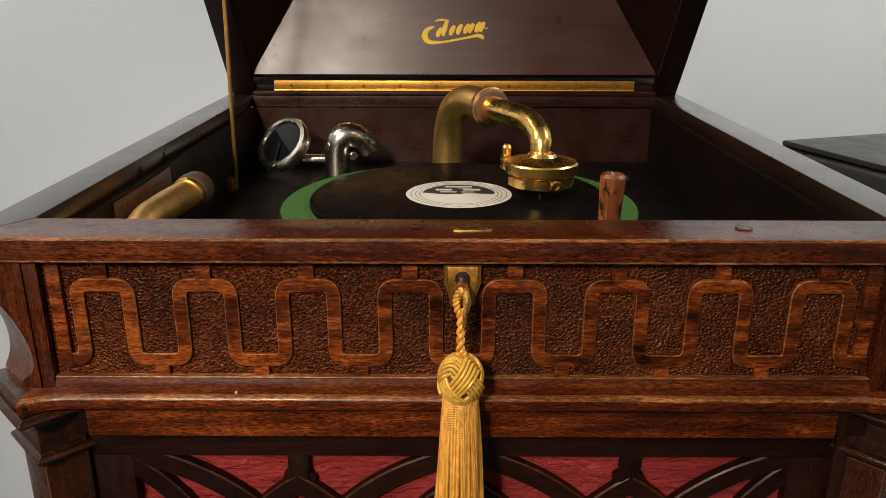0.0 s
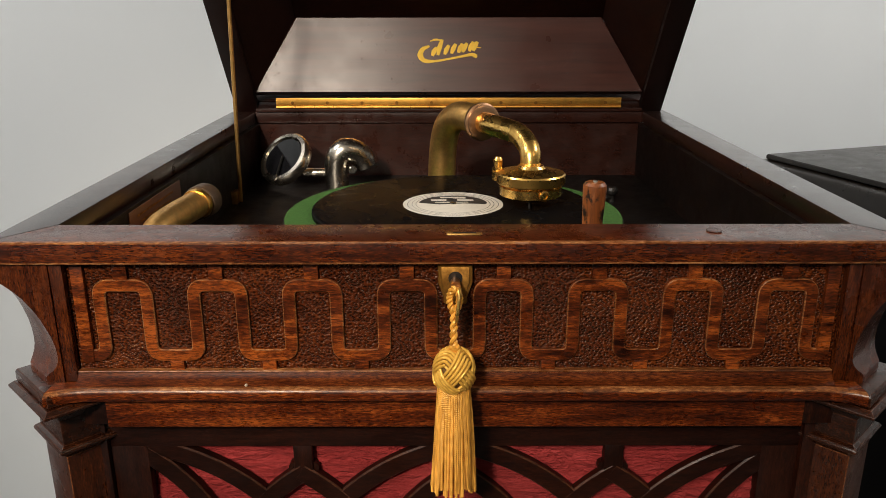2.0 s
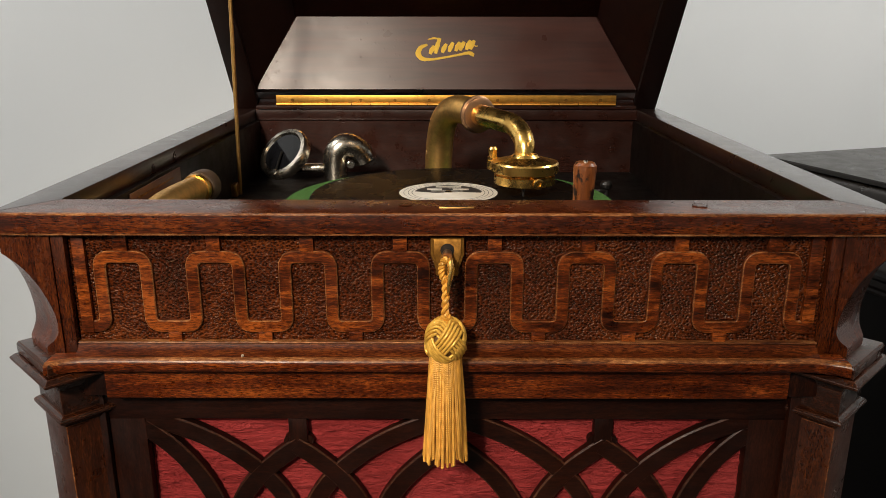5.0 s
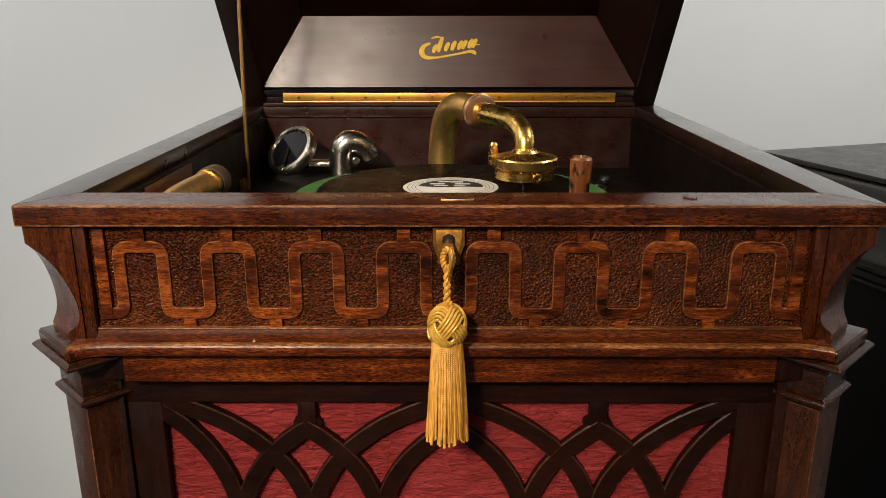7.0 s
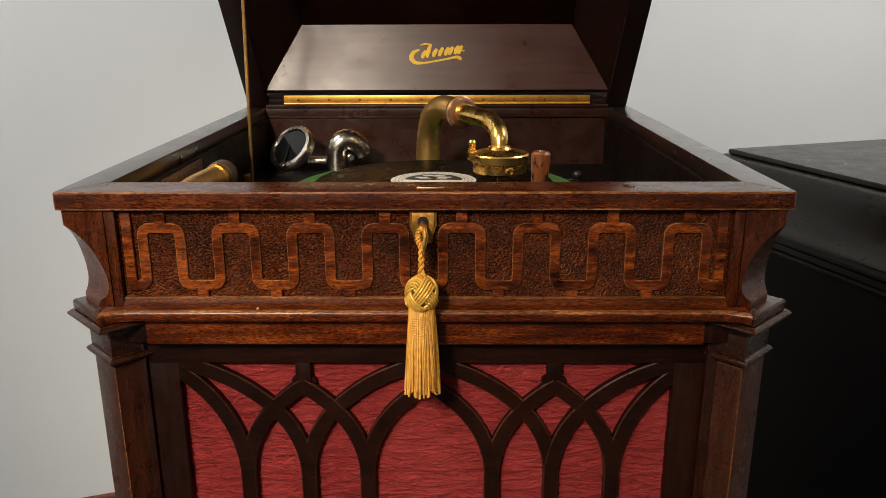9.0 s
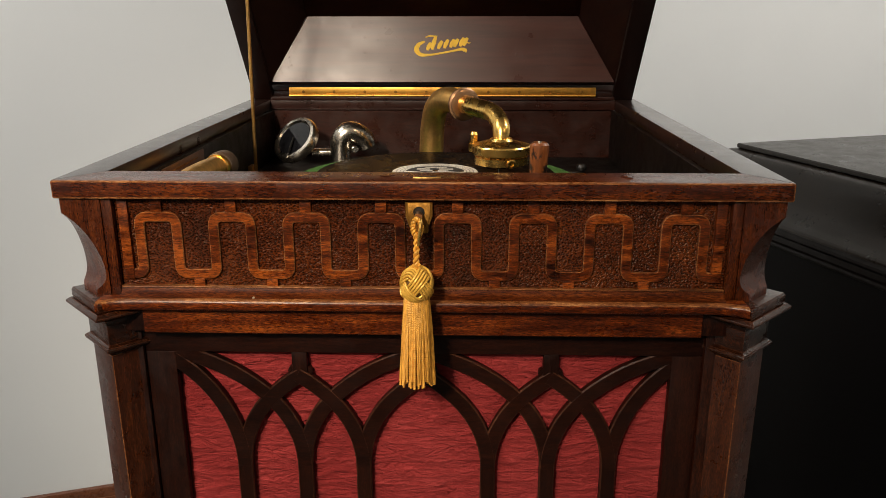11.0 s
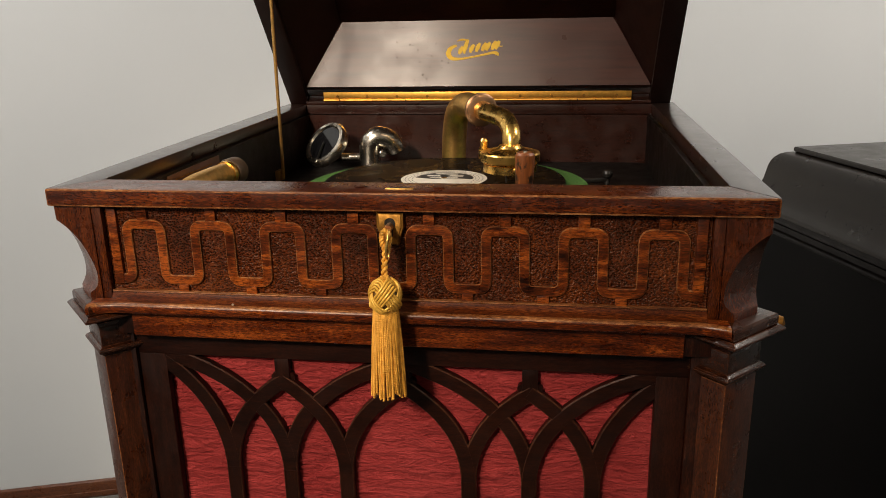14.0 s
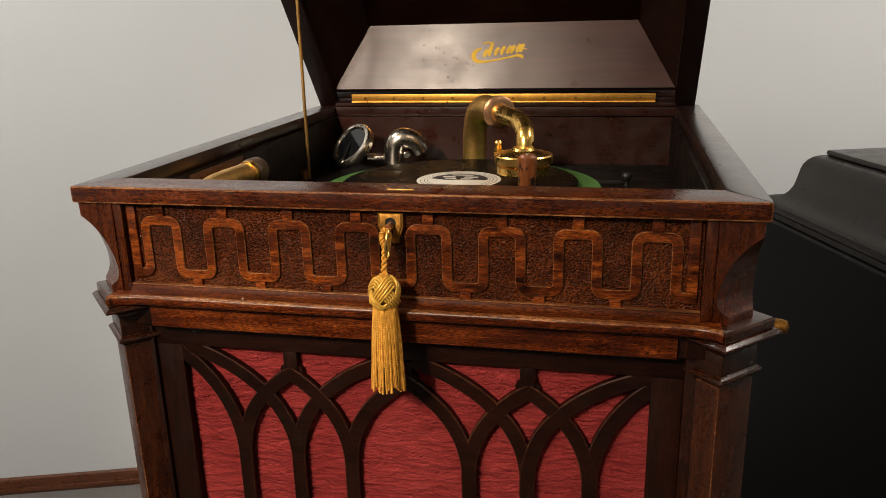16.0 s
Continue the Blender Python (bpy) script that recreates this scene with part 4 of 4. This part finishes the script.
under("stylus_lever", tube([rc + RN * 0.003, foot + RN * 0.002], 0.0014, 8), black_iron, spare)
under("needle_chuck", lathe([(0.0, -0.006), (0.0045, -0.006), (0.0045, 0.004), (0.0035, 0.005), (0.0, 0.005)], foot, RN, 16), nickel, spare)

spare.location.y += 0.015

# brass adaptor tube lying along the side of the well
adaptor = empty("adaptor_tube", (-0.2120, 0.17, WELL), "brass adaptor tube with brown fibre end beside wall", "tube")
ap = curve_points([(-0.2170, 0.0800, 1.0350), (-0.2175, 0.0950, 1.0600), (-0.2165, 0.1130, 1.0715), (-0.2130, 0.1430, 1.0740), (-0.2080, 0.1880, 1.0735)], 8)
under("tube", tube(ap, [0.0098 + 0.0014 * i / (len(ap) - 1) for i in range(len(ap))], 26), dull_brass, adaptor)
ad = (ap[-1] - ap[-2]).normalized()
under("end_ring", lathe([(0.0, -0.002), (0.0122, -0.002), (0.0128, 0.0), (0.0128, 0.003), (0.0122, 0.0045), (0.0, 0.0045)], ap[-1] - ad * 0.006, ad, 30), brass, adaptor)
under("end_sleeve", lathe([(0.0, 0.0), (0.0134, 0.0), (0.0140, 0.002), (0.0140, 0.015), (0.0130, 0.017), (0.0, 0.017)], ap[-1] - ad * 0.001, ad, 30), leather, adaptor, "brown fibre sleeve")
under("bracket", box(-0.2180, -0.2080, 0.125, 0.140, WELL, 1.066, 0.001), black_iron, adaptor)
adaptor.location.y += 0.004
# small plaque on the inner side wall
plaque = tagged(part("plaque", box(-0.2384, -0.2372, 0.121, 0.236, 1.0610, 1.0835, 0.0004), plaque_mat), "dark copper instruction plaque on the inner side", "plaque")
for k in range(3):
    part("plaque_bar", box(-0.2371, -0.2369, 0.135 + 0.006 * k, 0.216 - 0.008 * k, 1.0770 - 0.0055 * k, 1.0784 - 0.0055 * k), old_brass, plaque)

# wooden lever handle and small brake knob on the motor board
lever = empty("lever_handle", (0.0930, 0.0800, WELL), "worn brown wooden lever handle standing on motor board", "handle")
under("grip", lathe([(0.0, 0.030), (0.0058, 0.030), (0.0062, 0.040), (0.0072, 0.075), (0.0080, 0.090), (0.0078, 0.0935), (0.0062, 0.0955), (0.0, 0.0957)], (0.0930, 0.0800, WELL), (0.02, 0.0, 1), 28), handle_mat, lever)
under("shank", lathe([(0.0, 0.0), (0.007, 0.0), (0.0045, 0.004), (0.0035, 0.030), (0.0, 0.030)], (0.0930, 0.0800, WELL), sides=18), black_iron, lever)
under("top_pin", lathe([(0.0, 0.0950), (0.0017, 0.0950), (0.0014, 0.0968), (0.0, 0.0970)], (0.0930, 0.0800, WELL), (0.02, 0, 1), 12), nickel, lever)
brake = empty("brake_lever", (0.180, 0.400, WELL), "small black brake lever with round knob", "brake")
under("knob", lathe([(0.0, 0.0), (0.004, 0.0), (0.003, 0.006), (0.0062, 0.009), (0.0068, 0.0125), (0.005, 0.016), (0.0, 0.017)], (0.180, 0.400, WELL), sides=18), black_iron, brake)
under("bar", tube([(0.180, 0.400, WELL + 0.0045), (0.160, 0.390, WELL + 0.0050), (0.1250, 0.395, WELL + 0.0050)], 0.0030, 10), black_iron, brake)

brake.location.y += 0.012

# ---- key and tassel ----
key = empty("key", (0, -0.004, 1.0715), "small brass key standing in the keyhole", "key")
under("shank", tube([(0, 0.0015, 1.0745), (0, -0.0105, 1.0740)], 0.0030, 14), copper, key)
ringpath = [(0.0010 + 0.0012 * math.sin(radians(a)), -0.0145 + 0.0062 * math.cos(radians(a)), 1.0625 + 0.0120 * math.sin(radians(a))) for a in range(0, 361, 12)]
under("bow", tube(ringpath, 0.0011, 10, cap=False), brass, key)

KZ = 1.0272
KY = -0.0225
KR = 0.0118
tassel = empty("tassel", (-0.0010, KY, KZ), "golden silk tassel with woven knot hanging from key", "tassel")


def twisted(path, r, turns, strands=2, sides=7):
    bm = bmesh.new()
    path = curve_points(path, 10)
    n = len(path)
    for s in range(strands):
        pts = []
        for i, p in enumerate(path):
            t = (path[min(i + 1, n - 1)] - path[max(i - 1, 0)]).normalized()
            a = t.cross(Vector((0, 1, 0.01))).normalized()
            b = t.cross(a)
            w = 2 * math.pi * (turns * i / (n - 1) + s / strands)
            pts.append(p + r * (math.cos(w) * a + math.sin(w) * b))
        tube(pts, r * 1.05, sides, bm)
    return bm


under("cord", twisted([(-0.0008, -0.0150, 1.0640), (-0.0010, -0.0180, 1.0560), (-0.0012, -0.0205, 1.0460), (-0.0012, KY, 1.0372)], 0.00125, 3.4, 2), silk, tassel, "twisted golden cord")
wrap = twisted([(-0.0004, -0.0165, 1.0585), (-0.0030, -0.0158, 1.0650), (-0.0034, -0.0152, 1.0705), (-0.0010, -0.0150, 1.0745), (0.0020, -0.0152, 1.0705), (0.0016, -0.0158, 1.0650), (-0.0008, -0.0165, 1.0585)], 0.0011, 7.0, 2)
under("cord_wrapping", wrap, silk, tassel, "cord looped round the key's bow")
gather = bmesh.new()
for k in range(4):
    rr_ = 0.0022 + 0.0009 * k
    loop = [(-0.0010 + rr_ * math.cos(radians(a)), KY + rr_ * math.sin(radians(a)), 1.0415 - 0.0018 * k + 0.0007 * math.sin(radians(2 * a + 60 * k))) for a in range(0, 361, 20)]
    tube(loop, 0.0013, 7, gather, cap=False)
under("neck_binding", gather, silk, tassel)
core = lathe([(0.0, -0.0118), (0.0066, -0.0095), (0.0102, -0.0045), (0.0109, 0.0), (0.0102, 0.0045), (0.0066, 0.0095), (0.0, 0.0118)], (-0.0010, KY, KZ), sides=24)
under("knot_core", core, core_silk, tassel)
# woven knot: four cords side by side follow one closed way that passes over and under itself
LEADS, BIGHTS, STEPS = 3, 4, 192
for c in range(5):
    off = (c - 2) * 0.172
    pts = []
    for i in range(STEPS + 1):
        q = 2 * math.pi * LEADS * i / STEPS
        lat = 0.92 * math.cos(BIGHTS / LEADS * q)
        dlat = -0.92 * BIGHTS / LEADS * math.sin(BIGHTS / LEADS * q)
        cl = max(0.35, math.cos(lat))
        nrm = math.hypot(cl, dlat)
        la = lat + off * cl / nrm
        lo = q - off * dlat / nrm / cl
        r = KR + 0.00080 * math.cos(2 * BIGHTS / LEADS * q * 1.0 + 0.9) + 0.0001 * c
        pts.append(Vector((-0.0010, KY, KZ)) + r * Vector((math.cos(la) * math.cos(lo + 1.0), math.cos(la) * math.sin(lo + 1.0), 1.08 * math.sin(la))))
    under("knot_cord", tube(pts, 0.00094, 9, cap=False), knot_silk, tassel)
skirt = bmesh.new()
rng = random.Random(4)
TOPZ, BOTZ = KZ - 0.0085, 0.9510
for layer, (r0, r1, count_) in enumerate(((0.0086, 0.0125, 58), (0.0070, 0.0104, 44), (0.0046, 0.0076, 24))):
    for k in range(count_):
        a = 2 * math.pi * (k + rng.uniform(-0.25, 0.25)) / count_
        b = a + rng.uniform(-0.09, 0.09)
        end = BOTZ + rng.uniform(-0.0035, 0.0035)
        pts = []
        for i in range(101):
            t = i / 100
            rr_ = r0 + (r1 - r0) * t ** 0.8 + 0.0009 * math.sin(2.6 * t + k) * t
            an = a + (b - a) * t
            pts.append((-0.0010 + rr_ * math.cos(an), KY + 0.86 * rr_ * math.sin(an), TOPZ + (end - TOPZ) * t))
        tube(pts, [0.00072 + 0.00030 * ((i + k) % 2) for i in range(101)], 6, skirt)
tagged(under("fringe", skirt, silk, tassel, "straight golden twisted fringe"), kind="stuff")

# ---- second phonograph with a closed coved lid ----
CO = Vector((0.4890, 0.746, 0))            # back corner of the raised top panel


def second(a, b, z):
    """a: to the right along its back, b: towards its front."""
    return CO + Vector((UX * a + UY * b, UY * a - UX * b, z))


other = empty("closed_phonograph", second(0.16, 0.19, 0), "dark ebonised closed phonograph with coved lid standing alongside", "phonograph")
PW, PD = 0.34, 0.40


def frame_loop(o, z, back=0.0):
    return [second(-o, -o - back, z), second(PW + o, -o - back, z), second(PW + o, PD + o, z), second(-o, PD + o, z)]


def stack(profile, back=0.0):
    return loft([frame_loop(o, z, back) for o, z in profile])


ogee = [(0.0600, 0.9170), (0.0600, 0.9200), (0.0585, 0.9220)]
for k in range(13):
    t = k / 12
    ogee.append((0.0570 * (1 - t) ** 1.0 + 0.004 * math.sin(2 * math.pi * t) * -1.6, 0.9230 + 0.0800 * (0.5 - 0.5 * math.cos(math.pi * (0.10 + 0.90 * t)) - 0.0245 * (1 - t)) / 1.0))
ogee.append((0.0, 1.0030))
cove = under("lid", stack(ogee), gloss_black, other, "coved ebonised lid")
bm = stack([(-0.001, 1.0031), (0.0015, 1.0045), (0.0015, 1.0090), (0.0, 1.0108), (-0.004, 1.0110)])
bmesh.ops.translate(bm, verts=bm.verts[:], vec=-Vector(other.location))
part("top_panel", bm, gloss_black, cove)
under("lid_moulding", stack([(0.0560, 0.8860), (0.0605, 0.8880), (0.0620, 0.8910), (0.0605, 0.8940), (0.0560, 0.8955), (0.0550, 0.9030), (0.0575, 0.9050), (0.0630, 0.9090), (0.0635, 0.9130), (0.0605, 0.9169)], 0.05), black_wood, other, "double rounded moulding")
under("case", stack([(0.0530, 0.06), (0.0530, 0.8859)], 0.06), matt_black, other, "dark case")
under("plinth", stack([(0.0620, 0.0), (0.0620, 0.055), (0.0570, 0.0599)]), black_wood, other)
